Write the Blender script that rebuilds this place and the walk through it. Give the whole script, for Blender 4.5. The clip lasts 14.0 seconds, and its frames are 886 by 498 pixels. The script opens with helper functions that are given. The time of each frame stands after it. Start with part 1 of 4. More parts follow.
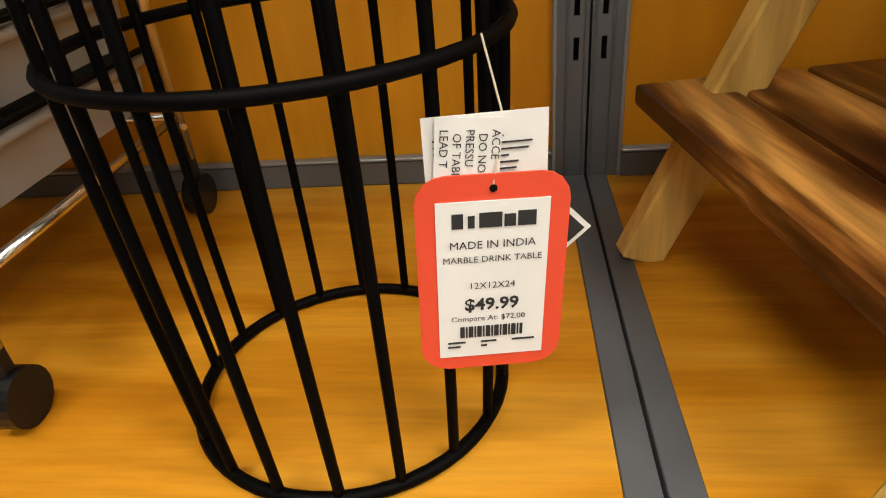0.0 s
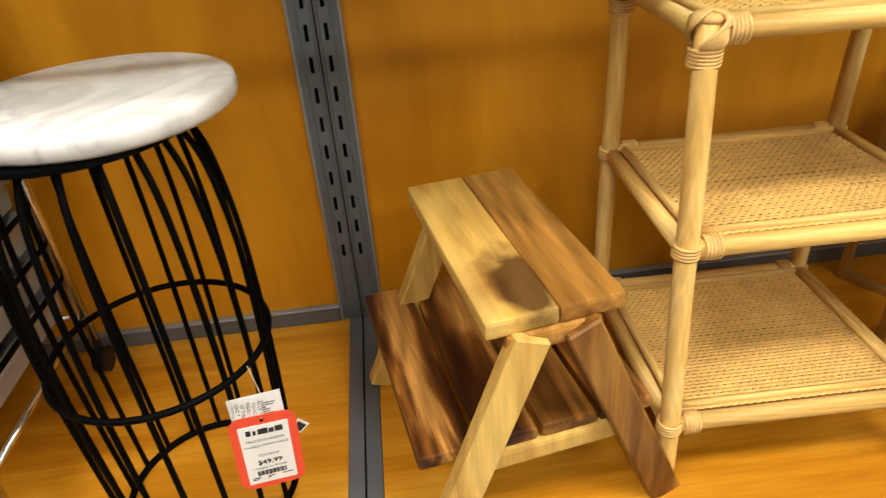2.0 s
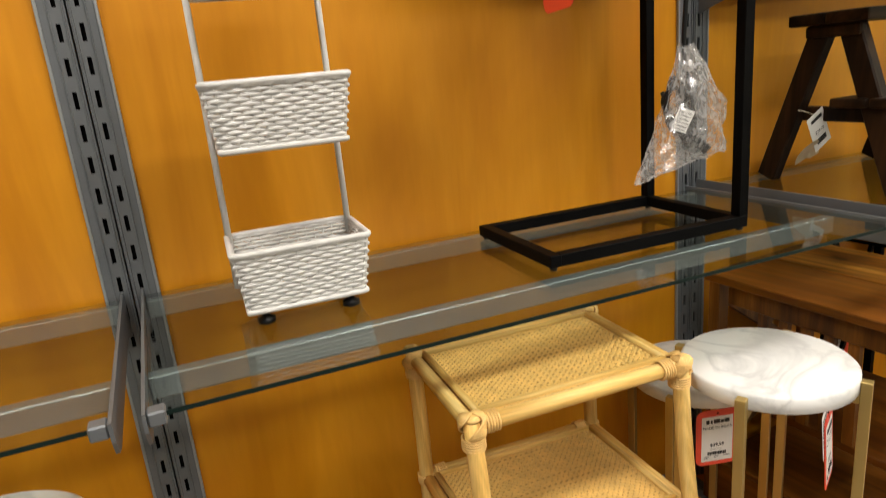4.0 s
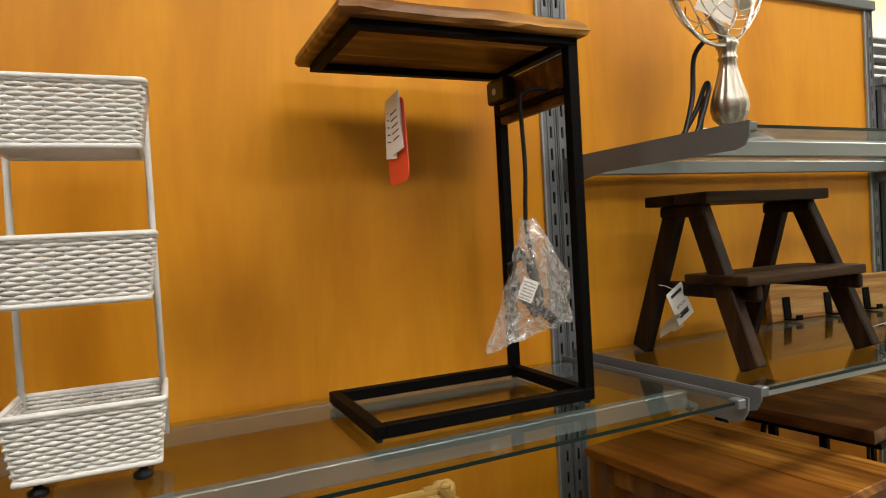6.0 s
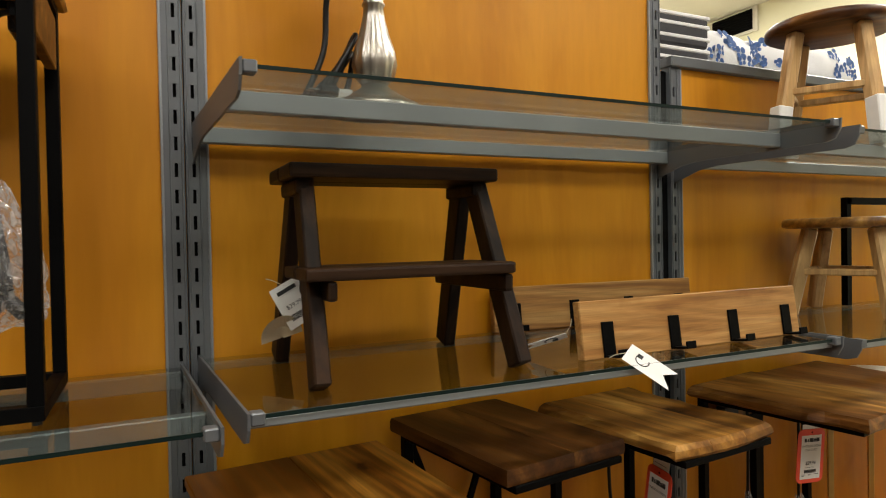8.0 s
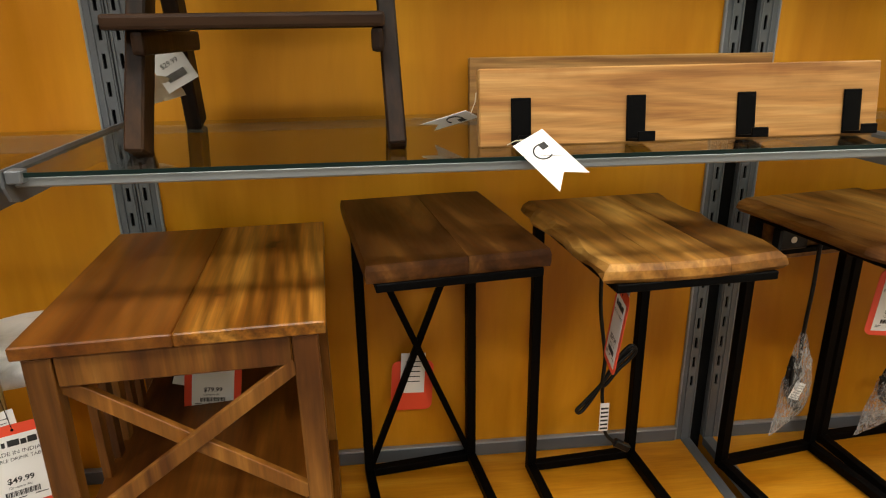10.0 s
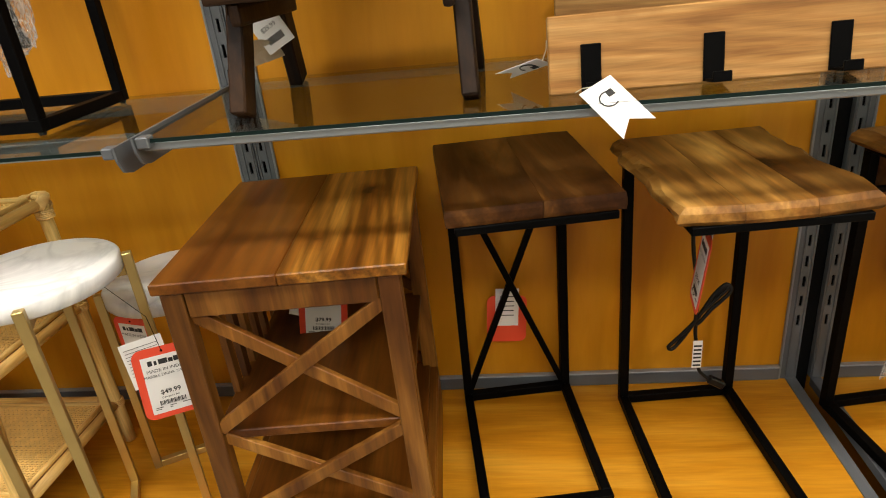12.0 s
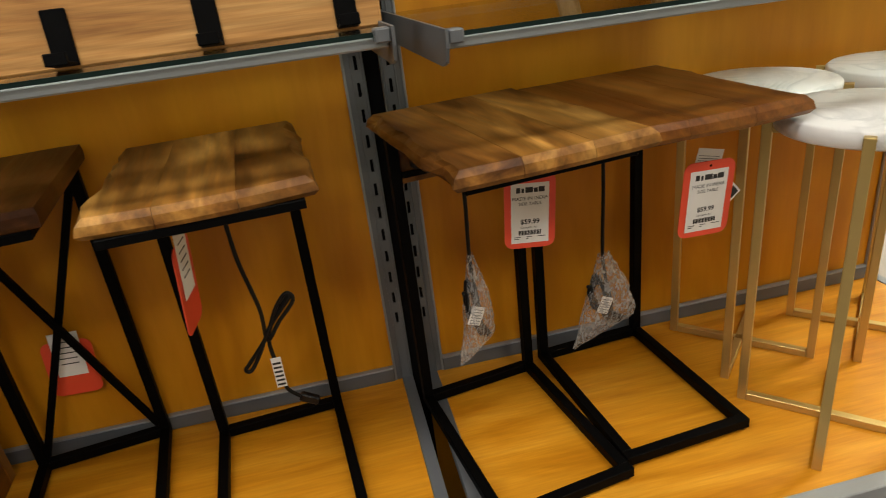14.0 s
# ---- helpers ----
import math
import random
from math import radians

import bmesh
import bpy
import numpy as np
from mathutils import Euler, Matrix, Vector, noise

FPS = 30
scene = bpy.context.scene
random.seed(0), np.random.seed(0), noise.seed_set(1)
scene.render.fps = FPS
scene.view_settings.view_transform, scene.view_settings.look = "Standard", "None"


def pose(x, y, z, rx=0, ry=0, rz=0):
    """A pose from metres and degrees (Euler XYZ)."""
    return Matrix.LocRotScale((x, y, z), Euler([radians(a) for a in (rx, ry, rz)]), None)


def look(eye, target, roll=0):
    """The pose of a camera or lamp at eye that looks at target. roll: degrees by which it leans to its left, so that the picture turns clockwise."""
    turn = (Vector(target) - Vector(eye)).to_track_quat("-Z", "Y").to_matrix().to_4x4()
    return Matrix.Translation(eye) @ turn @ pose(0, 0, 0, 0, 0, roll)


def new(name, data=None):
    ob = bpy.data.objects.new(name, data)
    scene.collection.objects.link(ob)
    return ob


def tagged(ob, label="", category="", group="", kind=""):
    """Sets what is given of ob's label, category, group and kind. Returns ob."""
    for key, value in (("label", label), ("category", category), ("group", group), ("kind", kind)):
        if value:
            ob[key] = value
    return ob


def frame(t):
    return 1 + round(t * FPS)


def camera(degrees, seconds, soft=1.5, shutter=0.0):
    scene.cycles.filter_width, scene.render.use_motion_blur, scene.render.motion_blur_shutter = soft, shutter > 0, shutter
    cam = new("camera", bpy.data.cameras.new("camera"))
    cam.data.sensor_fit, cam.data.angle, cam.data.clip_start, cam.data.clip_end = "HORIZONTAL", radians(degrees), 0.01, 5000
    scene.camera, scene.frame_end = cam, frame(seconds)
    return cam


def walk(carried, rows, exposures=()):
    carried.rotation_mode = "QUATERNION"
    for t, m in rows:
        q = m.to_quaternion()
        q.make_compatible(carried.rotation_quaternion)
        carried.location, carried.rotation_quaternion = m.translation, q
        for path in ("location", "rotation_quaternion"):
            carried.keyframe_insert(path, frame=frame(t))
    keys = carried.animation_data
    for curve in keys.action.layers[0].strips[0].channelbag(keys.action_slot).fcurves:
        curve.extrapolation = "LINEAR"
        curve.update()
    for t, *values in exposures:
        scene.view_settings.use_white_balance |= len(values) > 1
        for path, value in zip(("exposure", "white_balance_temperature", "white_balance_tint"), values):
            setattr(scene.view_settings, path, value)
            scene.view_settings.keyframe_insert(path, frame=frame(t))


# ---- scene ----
cam = camera(69.2, 14.0, 1.0, 0.15)
EXPO = [(0.0, 0.05), (1.5, 0.18), (3.0, -0.13), (4.2, -0.08), (6.5, -0.42), (7.5, -0.64), (8.2, -0.66), (10.5, -0.04), (12.5, -0.07), (13.2, -0.28), (14.0, -0.52)]
LAMP_W = 66.0

PATH = [
    (0, (-0.094, -0.771, 0.365), (-0.314, 0.926, -0.671), -5.3),
    (0.5, (-0.083, -0.786, 0.411), (-0.321, 0.928, -0.592), -5.8),
    (1, (-0.057, -0.878, 0.548), (-0.263, 0.841, -0.454), -5.9),
    (1.5, (-0.005, -1.005, 0.668), (-0.113, 0.716, -0.345), -5.4),
    (2, (0.092, -1.061, 0.807), (0.224, 0.629, -0.255), -4.3),
    (2.5, (0.139, -1.085, 0.921), (0.52, 0.575, -0.127), -3.6),
    (3, (0.139, -1.109, 0.957), (0.718, 0.525, -0.04), -3.4),
    (3.5, (0.131, -1.133, 1.009), (0.792, 0.565, 0.184), -4.5),
    (4, (0.118, -1.175, 1.123), (0.817, 0.621, 0.588), -5.4),
    (4.2, (0.113, -1.196, 1.145), (0.834, 0.629, 0.757), -5.6),
    (6.3, (0.42, -1.25, 1.085), (1.287, 0.552, 1.053), -2.8),
    (6.5, (0.496, -1.253, 1.06), (1.377, 0.543, 1.038), -2.8),
    (7, (0.683, -1.249, 1.028), (1.581, 0.538, 1.041), -2.5),
    (7.5, (0.894, -1.279, 1.027), (1.787, 0.51, 1.052), -1.7),
    (8, (1.129, -1.332, 1.036), (1.993, 0.471, 1.006), -1.1),
    (8.2, (1.194, -1.345, 1.02), (2.038, 0.467, 0.951), -0.8),
    (10.3, (1.725, -1.292, 0.968), (1.78, 0.574, 0.251), -1.7),
    (10.5, (1.726, -1.295, 0.967), (1.705, 0.556, 0.212), -2.3),
    (11, (1.744, -1.304, 0.974), (1.555, 0.506, 0.146), -4.2),
    (11.5, (1.766, -1.322, 0.996), (1.504, 0.471, 0.151), -5.9),
    (12, (1.781, -1.343, 1.01), (1.558, 0.464, 0.183), -6.1),
    (12.5, (1.855, -1.371, 0.97), (1.711, 0.448, 0.152), -6.0),
    (13, (1.984, -1.355, 0.928), (2.061, 0.475, 0.126), -6.0),
    (13.5, (2.173, -1.305, 0.903), (2.399, 0.517, 0.109), -6.7),
    (14, (2.345, -1.263, 0.883), (2.633, 0.538, 0.063), -7.1),
]
walk(cam, [(t, look(eye, target, roll)) for t, eye, target, roll in PATH], EXPO)

# ---- world and lights ----
world = bpy.data.worlds.new("world")
scene.world = world
world.use_nodes = True
world.node_tree.nodes["Background"].inputs[0].default_value = (0.9, 0.95, 1.0, 1)
world.node_tree.nodes["Background"].inputs[1].default_value = 0.02

FLOOR = -0.47
CEIL = 3.4
# lamps at y > 0 are unseen fill, added to brighten the cream wall
LAMPS = [(-1.2, -1.6), (1.3, -1.6), (3.8, -1.6), (-0.6, -3.9), (1.9, -3.9), (4.4, -3.9), (0.6, 2.4), (3.2, 3.7), (5.0, 2.4), (5.6, 0.2)]
for lx, ly in LAMPS:
    d = bpy.data.lights.new("ceiling_lamp", "AREA")
    # the added fill lamps behind the shelving get 2.9 times the power
    d.shape, d.size, d.size_y, d.energy, d.color = "RECTANGLE", 1.2, 0.55, LAMP_W * (2.9 if ly > 0 else 0.97), (1.0, 0.95, 0.87)
    ob = new("ceiling_lamp", d)
    ob.matrix_basis = pose(lx, ly, CEIL - 0.035)


# ---- small builders ----
def sock(n, k, v):
    n.inputs[k].default_value = v


def material(name):
    m = bpy.data.materials.new(name)
    m.use_nodes = True
    return m, m.node_tree.nodes, m.node_tree.links, m.node_tree.nodes["Principled BSDF"]


def plain(name, col, rough=0.5, metal=0.0, spread=0.12, scale=9.0, bump=0.05, bscale=220.0, coat=0.0, spec=0.5):
    """Paint, metal or plastic: colour varied at two scales, fine relief."""
    m, N, L, b = material(name)
    tc = N.new("ShaderNodeTexCoord")
    n1, n2 = N.new("ShaderNodeTexNoise"), N.new("ShaderNodeTexNoise")
    sock(n1, "Scale", scale), sock(n1, "Detail", 5.0), sock(n2, "Scale", bscale), sock(n2, "Detail", 3.0)
    L.new(tc.outputs["Object"], n1.inputs["Vector"]), L.new(tc.outputs["Object"], n2.inputs["Vector"])
    r = N.new("ShaderNodeValToRGB")
    r.color_ramp.elements[0].position, r.color_ramp.elements[1].position = 0.3, 0.7
    r.color_ramp.elements[0].color = (*[c * (1 - spread) for c in col], 1)
    r.color_ramp.elements[1].color = (*[min(1, c * (1 + spread)) for c in col], 1)
    L.new(n1.outputs["Fac"], r.inputs["Fac"]), L.new(r.outputs["Color"], b.inputs["Base Color"])
    mr = N.new("ShaderNodeMapRange")
    sock(mr, "To Min", max(0.03, rough - 0.08)), sock(mr, "To Max", min(1, rough + 0.1))
    L.new(n1.outputs["Fac"], mr.inputs["Value"]), L.new(mr.outputs["Result"], b.inputs["Roughness"])
    bp = N.new("ShaderNodeBump")
    sock(bp, "Strength", bump), sock(bp, "Distance", 0.002)
    L.new(n2.outputs["Fac"], bp.inputs["Height"]), L.new(bp.outputs["Normal"], b.inputs["Normal"])
    sock(b, "Metallic", metal), sock(b, "Coat Weight", coat), sock(b, "Specular IOR Level", spec)
    return m


def wood(name, cols, axis=0, along=1.3, across=16.0, rough=0.4, fine=0.3, bump=0.12, coat=0.0, warp=0.6, places=(0.37, 0.46, 0.54, 0.64), heart=None, vary=0.15, spec=0.28, rings=1.0, knots=0.0):
    """Wood with the grain along one axis of the piece: broad bands, fine streaks, pores."""
    m, N, L, b = material(name)
    tc, oi = N.new("ShaderNodeTexCoord"), N.new("ShaderNodeObjectInfo")
    mul = N.new("ShaderNodeMath")
    mul.operation = "MULTIPLY"
    sock(mul, 1, 37.0)
    L.new(oi.outputs["Random"], mul.inputs[0])
    add = N.new("ShaderNodeVectorMath")
    add.operation = "ADD"
    L.new(tc.outputs["Object"], add.inputs[0]), L.new(mul.outputs[0], add.inputs[1])

    def stretched(al, ac, detail, dist):
        mp = N.new("ShaderNodeMapping")
        s = [ac] * 3
        s[axis] = al
        sock(mp, "Scale", s)
        n = N.new("ShaderNodeTexNoise")
        sock(n, "Scale", 1.0), sock(n, "Detail", detail), sock(n, "Distortion", dist), sock(n, "Roughness", 0.6)
        L.new(add.outputs[0], mp.inputs["Vector"]), L.new(mp.outputs[0], n.inputs["Vector"])
        return n
    n1 = stretched(along, across, 4.0, warp)
    n2 = stretched(along * 6, across * 14, 3.0, 0.1)
    # growth rings drawn out along the board
    wm, wv = N.new("ShaderNodeMapping"), N.new("ShaderNodeTexWave")
    ws = [across * 0.9] * 3
    ws[axis] = along * 1.1
    sock(wm, "Scale", ws)
    wv.bands_direction = "DIAGONAL"
    sock(wv, "Scale", 1.7), sock(wv, "Distortion", 7.0), sock(wv, "Detail", 3.0), sock(wv, "Detail Scale", 0.8)
    L.new(add.outputs[0], wm.inputs["Vector"]), L.new(wm.outputs[0], wv.inputs["Vector"])
    r = N.new("ShaderNodeValToRGB")
    e = r.color_ramp.elements
    while len(e) < len(cols):
        e.new(0.5)
    for i, (c, p) in enumerate(zip(cols, places)):
        e[i].position, e[i].color = p, (*c, 1)
    L.new(n1.outputs["Fac"], r.inputs["Fac"])
    colour = r.outputs["Color"]
    if heart:
        # a dark heartwood flame in the pale board
        (hx, hy), hr = heart
        mp = N.new("ShaderNodeMapping")
        sock(mp, "Location", (-hx - 0.1, -hy * 2.2 - 0.055, 0)), sock(mp, "Scale", (1.0, 2.2, 0.0))
        wn = N.new("ShaderNodeTexNoise")
        sock(wn, "Scale", 11.0), sock(wn, "Detail", 5.0)
        va, le = N.new("ShaderNodeVectorMath"), N.new("ShaderNodeVectorMath")
        va.operation, le.operation = "MULTIPLY_ADD", "LENGTH"
        sock(va, 1, (0.2, 0.11, 0.0))
        L.new(tc.outputs["Object"], mp.inputs["Vector"]), L.new(tc.outputs["Object"], wn.inputs["Vector"])
        L.new(wn.outputs["Color"], va.inputs[0]), L.new(mp.outputs[0], va.inputs[2]), L.new(va.outputs[0], le.inputs[0])
        hm = N.new("ShaderNodeMapRange")
        sock(hm, "From Min", hr), sock(hm, "From Max", hr * 0.6), sock(hm, "To Min", 0.0), sock(hm, "To Max", 0.88)
        L.new(le.outputs["Value"], hm.inputs["Value"])
        hx2 = N.new("ShaderNodeMix")
        hx2.data_type = "RGBA"
        sock(hx2, 7, (0.055, 0.015, 0.005, 1))
        L.new(hm.outputs["Result"], hx2.inputs[0]), L.new(colour, hx2.inputs[6])
        colour = hx2.outputs[2]
    if knots:
        # small dark knots, drawn out along the grain, with a brown halo
        km, kv = N.new("ShaderNodeMapping"), N.new("ShaderNodeTexVoronoi")
        ks = [knots] * 3
        ks[axis] = knots * 0.62
        sock(km, "Scale", ks), sock(kv, "Scale", 1.0), sock(kv, "Randomness", 1.0)
        kn, kd = N.new("ShaderNodeTexNoise"), N.new("ShaderNodeVectorMath")
        kd.operation = "MULTIPLY_ADD"
        sock(kn, "Scale", 30.0), sock(kn, "Detail", 3.0), sock(kd, 1, (0.22, 0.22, 0.22))
        L.new(add.outputs[0], km.inputs["Vector"]), L.new(add.outputs[0], kn.inputs["Vector"])
        L.new(kn.outputs["Color"], kd.inputs[0]), L.new(km.outputs[0], kd.inputs[2]), L.new(kd.outputs[0], kv.inputs["Vector"])
        kr = N.new("ShaderNodeValToRGB")
        ke = kr.color_ramp.elements
        ke[0].position, ke[0].color = 0.05, (0.12, 0.08, 0.06, 1)
        ke[1].position, ke[1].color = 0.3, (1, 1, 1, 1)
        kh = ke.new(0.11)
        kh.color = (0.62, 0.52, 0.45, 1)
        kx = N.new("ShaderNodeMix")
        kx.data_type, kx.blend_type = "RGBA", "MULTIPLY"
        sock(kx, 0, 1.0)
        L.new(kv.outputs["Distance"], kr.inputs["Fac"]), L.new(colour, kx.inputs[6]), L.new(kr.outputs["Color"], kx.inputs[7])
        colour = kx.outputs[2]
    mr = N.new("ShaderNodeMapRange")
    tone = N.new("ShaderNodeMapRange")
    sock(tone, "To Min", 1 - vary), sock(tone, "To Max", 1 + vary)
    L.new(oi.outputs["Random"], tone.inputs["Value"])
    sock(b, "Specular IOR Level", spec)
    sock(mr, "From Min", 0.3), sock(mr, "From Max", 0.7), sock(mr, "To Min", 1 - fine), sock(mr, "To Max", 1.0 + fine * 0.4)
    L.new(n2.outputs["Fac"], mr.inputs["Value"])
    mx = N.new("ShaderNodeMix")
    mx.data_type, mx.blend_type = "RGBA", "MULTIPLY"
    sock(mx, 0, 1.0)
    tv = N.new("ShaderNodeMath")
    tv.operation = "MULTIPLY"
    wr, wq = N.new("ShaderNodeMapRange"), N.new("ShaderNodeMath")
    wq.operation = "MULTIPLY"
    sock(wr, "To Min", 1 - fine * 0.75 * rings), sock(wr, "To Max", 1 + fine * 0.35 * rings)
    L.new(wv.outputs["Fac"], wr.inputs["Value"]), L.new(mr.outputs["Result"], wq.inputs[0]), L.new(wr.outputs["Result"], wq.inputs[1])
    L.new(wq.outputs[0], tv.inputs[0]), L.new(tone.outputs["Result"], tv.inputs[1])
    L.new(colour, mx.inputs[6]), L.new(tv.outputs[0], mx.inputs[7])
    L.new(mx.outputs[2], b.inputs["Base Color"])
    rr = N.new("ShaderNodeMapRange")
    sock(rr, "To Min", rough - 0.08), sock(rr, "To Max", rough + 0.14)
    L.new(n2.outputs["Fac"], rr.inputs["Value"]), L.new(rr.outputs["Result"], b.inputs["Roughness"])
    bp = N.new("ShaderNodeBump")
    sock(bp, "Strength", bump), sock(bp, "Distance", 0.002)
    L.new(n2.outputs["Fac"], bp.inputs["Height"]), L.new(bp.outputs["Normal"], b.inputs["Normal"])
    sock(b, "Coat Weight", coat * 0.4), sock(b, "Coat Roughness", 0.25)
    return m


def see_through(name, tint, rough, ior=1.45, film=0.0):
    """A thin clear sheet: tinted pass-through, with gloss by angle."""
    m, N, L, b = material(name)
    tr, gl, lw, mx = N.new("ShaderNodeBsdfTransparent"), N.new("ShaderNodeBsdfGlossy"), N.new("ShaderNodeLayerWeight"), N.new("ShaderNodeMixShader")
    sock(tr, "Color", (*tint, 1)), sock(gl, "Roughness", rough), sock(lw, "Blend", 0.5)
    pw, fr = N.new("ShaderNodeMath"), N.new("ShaderNodeMapRange")
    pw.operation = "POWER"
    sock(pw, 1, 5.0), sock(fr, "To Min", ((ior - 1) / (ior + 1)) ** 2), sock(fr, "To Max", 0.9)
    L.new(lw.outputs["Facing"], pw.inputs[0]), L.new(pw.outputs[0], fr.inputs["Value"])
    L.new(fr.outputs["Result"], mx.inputs[0]), L.new(tr.outputs[0], mx.inputs[1]), L.new(gl.outputs[0], mx.inputs[2])
    if film:
        m2 = N.new("ShaderNodeMixShader")
        tl = N.new("ShaderNodeBsdfTranslucent")
        df = N.new("ShaderNodeBsdfDiffuse")
        ad = N.new("ShaderNodeAddShader")
        sock(tl, "Color", (0.3, 0.3, 0.3, 1)), sock(df, "Color", (0.5, 0.5, 0.5, 1))
        nz, rp = N.new("ShaderNodeTexNoise"), N.new("ShaderNodeMapRange")
        sock(nz, "Scale", 14.0), sock(nz, "Detail", 2.5), sock(nz, "Distortion", 1.0)
        sock(rp, "From Min", 0.42), sock(rp, "From Max", 0.68), sock(rp, "To Min", film * 0.5), sock(rp, "To Max", min(1, film * 1.9))
        L.new(nz.outputs["Fac"], rp.inputs["Value"]), L.new(rp.outputs["Result"], m2.inputs[0])
        L.new(tl.outputs[0], ad.inputs[0]), L.new(df.outputs[0], ad.inputs[1])
        L.new(mx.outputs[0], m2.inputs[1]), L.new(ad.outputs[0], m2.inputs[2])
        mx = m2
    L.new(mx.outputs[0], N["Material Output"].inputs[0])
    return m


def marble_stuff(name):
    m, N, L, b = material(name)
    tc = N.new("ShaderNodeTexCoord")
    n0, n1, n2 = (N.new("ShaderNodeTexNoise") for _ in range(3))
    sock(n0, "Scale", 5.0), sock(n0, "Detail", 6.0), sock(n0, "Distortion", 1.4)
    sock(n1, "Scale", 11.0), sock(n1, "Detail", 5.0), sock(n2, "Scale", 2.2)
    for n in (n0, n1, n2):
        L.new(tc.outputs["Object"], n.inputs["Vector"])
    sub = N.new("ShaderNodeMath")
    sub.operation = "SUBTRACT"
    sock(sub, 1, 0.5)
    ab = N.new("ShaderNodeMath")
    ab.operation = "ABSOLUTE"
    L.new(n0.outputs["Fac"], sub.inputs[0]), L.new(sub.outputs[0], ab.inputs[0])
    r = N.new("ShaderNodeValToRGB")
    e = r.color_ramp.elements
    e[0].position, e[0].color = 0.0, (0.4, 0.4, 0.4, 1)
    e[1].position, e[1].color = 0.06, (0.77, 0.76, 0.74, 1)
    L.new(ab.outputs[0], r.inputs["Fac"])
    r2 = N.new("ShaderNodeValToRGB")
    r2.color_ramp.elements[0].position, r2.color_ramp.elements[0].color = 0.35, (0.72, 0.72, 0.71, 1)
    r2.color_ramp.elements[1].position, r2.color_ramp.elements[1].color = 0.6, (0.78, 0.77, 0.75, 1)
    L.new(n2.outputs["Fac"], r2.inputs["Fac"])
    mx = N.new("ShaderNodeMix")
    mx.data_type = "RGBA"
    L.new(n1.outputs["Fac"], mx.inputs[0]), L.new(r2.outputs["Color"], mx.inputs[6]), L.new(r.outputs["Color"], mx.inputs[7])
    L.new(mx.outputs[2], b.inputs["Base Color"])
    sock(b, "Roughness", 0.28)
    return m


LAM = [(0.46, 0.172, 0.0036), (0.51, 0.2, 0.005), (0.56, 0.228, 0.0075), (0.61, 0.258, 0.011)]
M_PANEL = wood("orange_laminate_upright", LAM, 2, 1.0, 4.5, 0.4, 0.05, 0.03, 0.05, vary=0.04, rings=0.12)
M_DECK = wood("orange_laminate_deck", [(0.42, 0.155, 0.0045), (0.5, 0.2, 0.008), (0.56, 0.238, 0.013), (0.62, 0.285, 0.023)], 0, 1.6, 12.0, 0.36, 0.13, 0.03, 0.08, vary=0.04, rings=0.35)
M_GREY = plain("grey_powder_coat", (0.125, 0.134, 0.143), 0.42, 0.3, 0.08, 6, 0.06, 500)
M_GREYL = plain("silver_grey_metal", (0.28, 0.295, 0.305), 0.38, 0.45, 0.06, 6, 0.05, 500)
# near-black: painted shade in slots and the bay gap, also dark parts
M_DARK = plain("shade_and_dark_parts", (0.003, 0.003, 0.003), 0.9, 0, 0.1, 9, 0.05, 220, 0, 0.1)
M_BLACK = plain("black_metal", (0.0012, 0.0011, 0.0011), 0.55, 0.0, 0.2, 12, 0.1, 600, 0.0, 0.06)
M_RUBBER = plain("black_plastic", (0.006, 0.006, 0.0065), 0.35, 0.0, 0.15, 20, 0.05, 400, 0.0, 0.3)
M_CHROME = plain("chrome", (0.78, 0.77, 0.75), 0.16, 1.0, 0.05, 6, 0.02, 300)
M_NICKEL = plain("brushed_nickel", (0.44, 0.41, 0.36), 0.3, 1.0, 0.06, 5, 0.06, 500)
M_GOLD = plain("brushed_gold", (0.52, 0.375, 0.135), 0.36, 0.75, 0.1, 8, 0.08, 500)
M_MARBLE = marble_stuff("white_marble")
M_GLASS = see_through("shelf_glass", (0.84, 0.88, 0.865), 0.015, 1.7)
M_EDGE = plain("glass_edge", (0.005, 0.014, 0.012), 0.35, 0, 0.1, 9, 0.02, 220, 0, 0.2)
M_BAG = see_through("clear_bag", (0.95, 0.95, 0.95), 0.12, 1.75, 0.24)
M_WHITEP = plain("white_plastic", (0.36, 0.35, 0.325), 0.38, 0, 0.04, 5, 0.03, 300)
M_WICKER = plain("white_wicker", (0.58, 0.57, 0.55), 0.55, 0, 0.08, 30, 0.2, 300)
M_PAPER = plain("white_paper", (0.8, 0.79, 0.76), 0.7, 0, 0.03, 20, 0.03, 300)
M_RED = plain("coral_card", (0.78, 0.075, 0.03), 0.45, 0, 0.05, 12, 0.03, 300)
M_INK = plain("black_ink", (0.02, 0.02, 0.02), 0.6)
M_CREAM = plain("cream_card", (0.62, 0.53, 0.38), 0.7, 0, 0.05, 12)
CANE = [(0.64, 0.38, 0.1), (0.72, 0.45, 0.13), (0.77, 0.51, 0.165), (0.82, 0.57, 0.21)]
M_CANE, M_CANEX, M_CANEY = (wood("rattan_pole", CANE, a, 3, 40, 0.42, 0.12, 0.1, 0.15) for a in (2, 0, 1))
M_WRAP = plain("rattan_wrap", (0.7, 0.44, 0.15), 0.45, 0, 0.18, 60, 0.2, 300)
M_WEAVE = plain("rattan_weave", (0.7, 0.43, 0.12), 0.55, 0, 0.14, 40, 0.2, 500)
M_TRAY = plain("rattan_backing", (0.22, 0.1, 0.018), 0.7, 0, 0.2, 40, 0.2, 300)
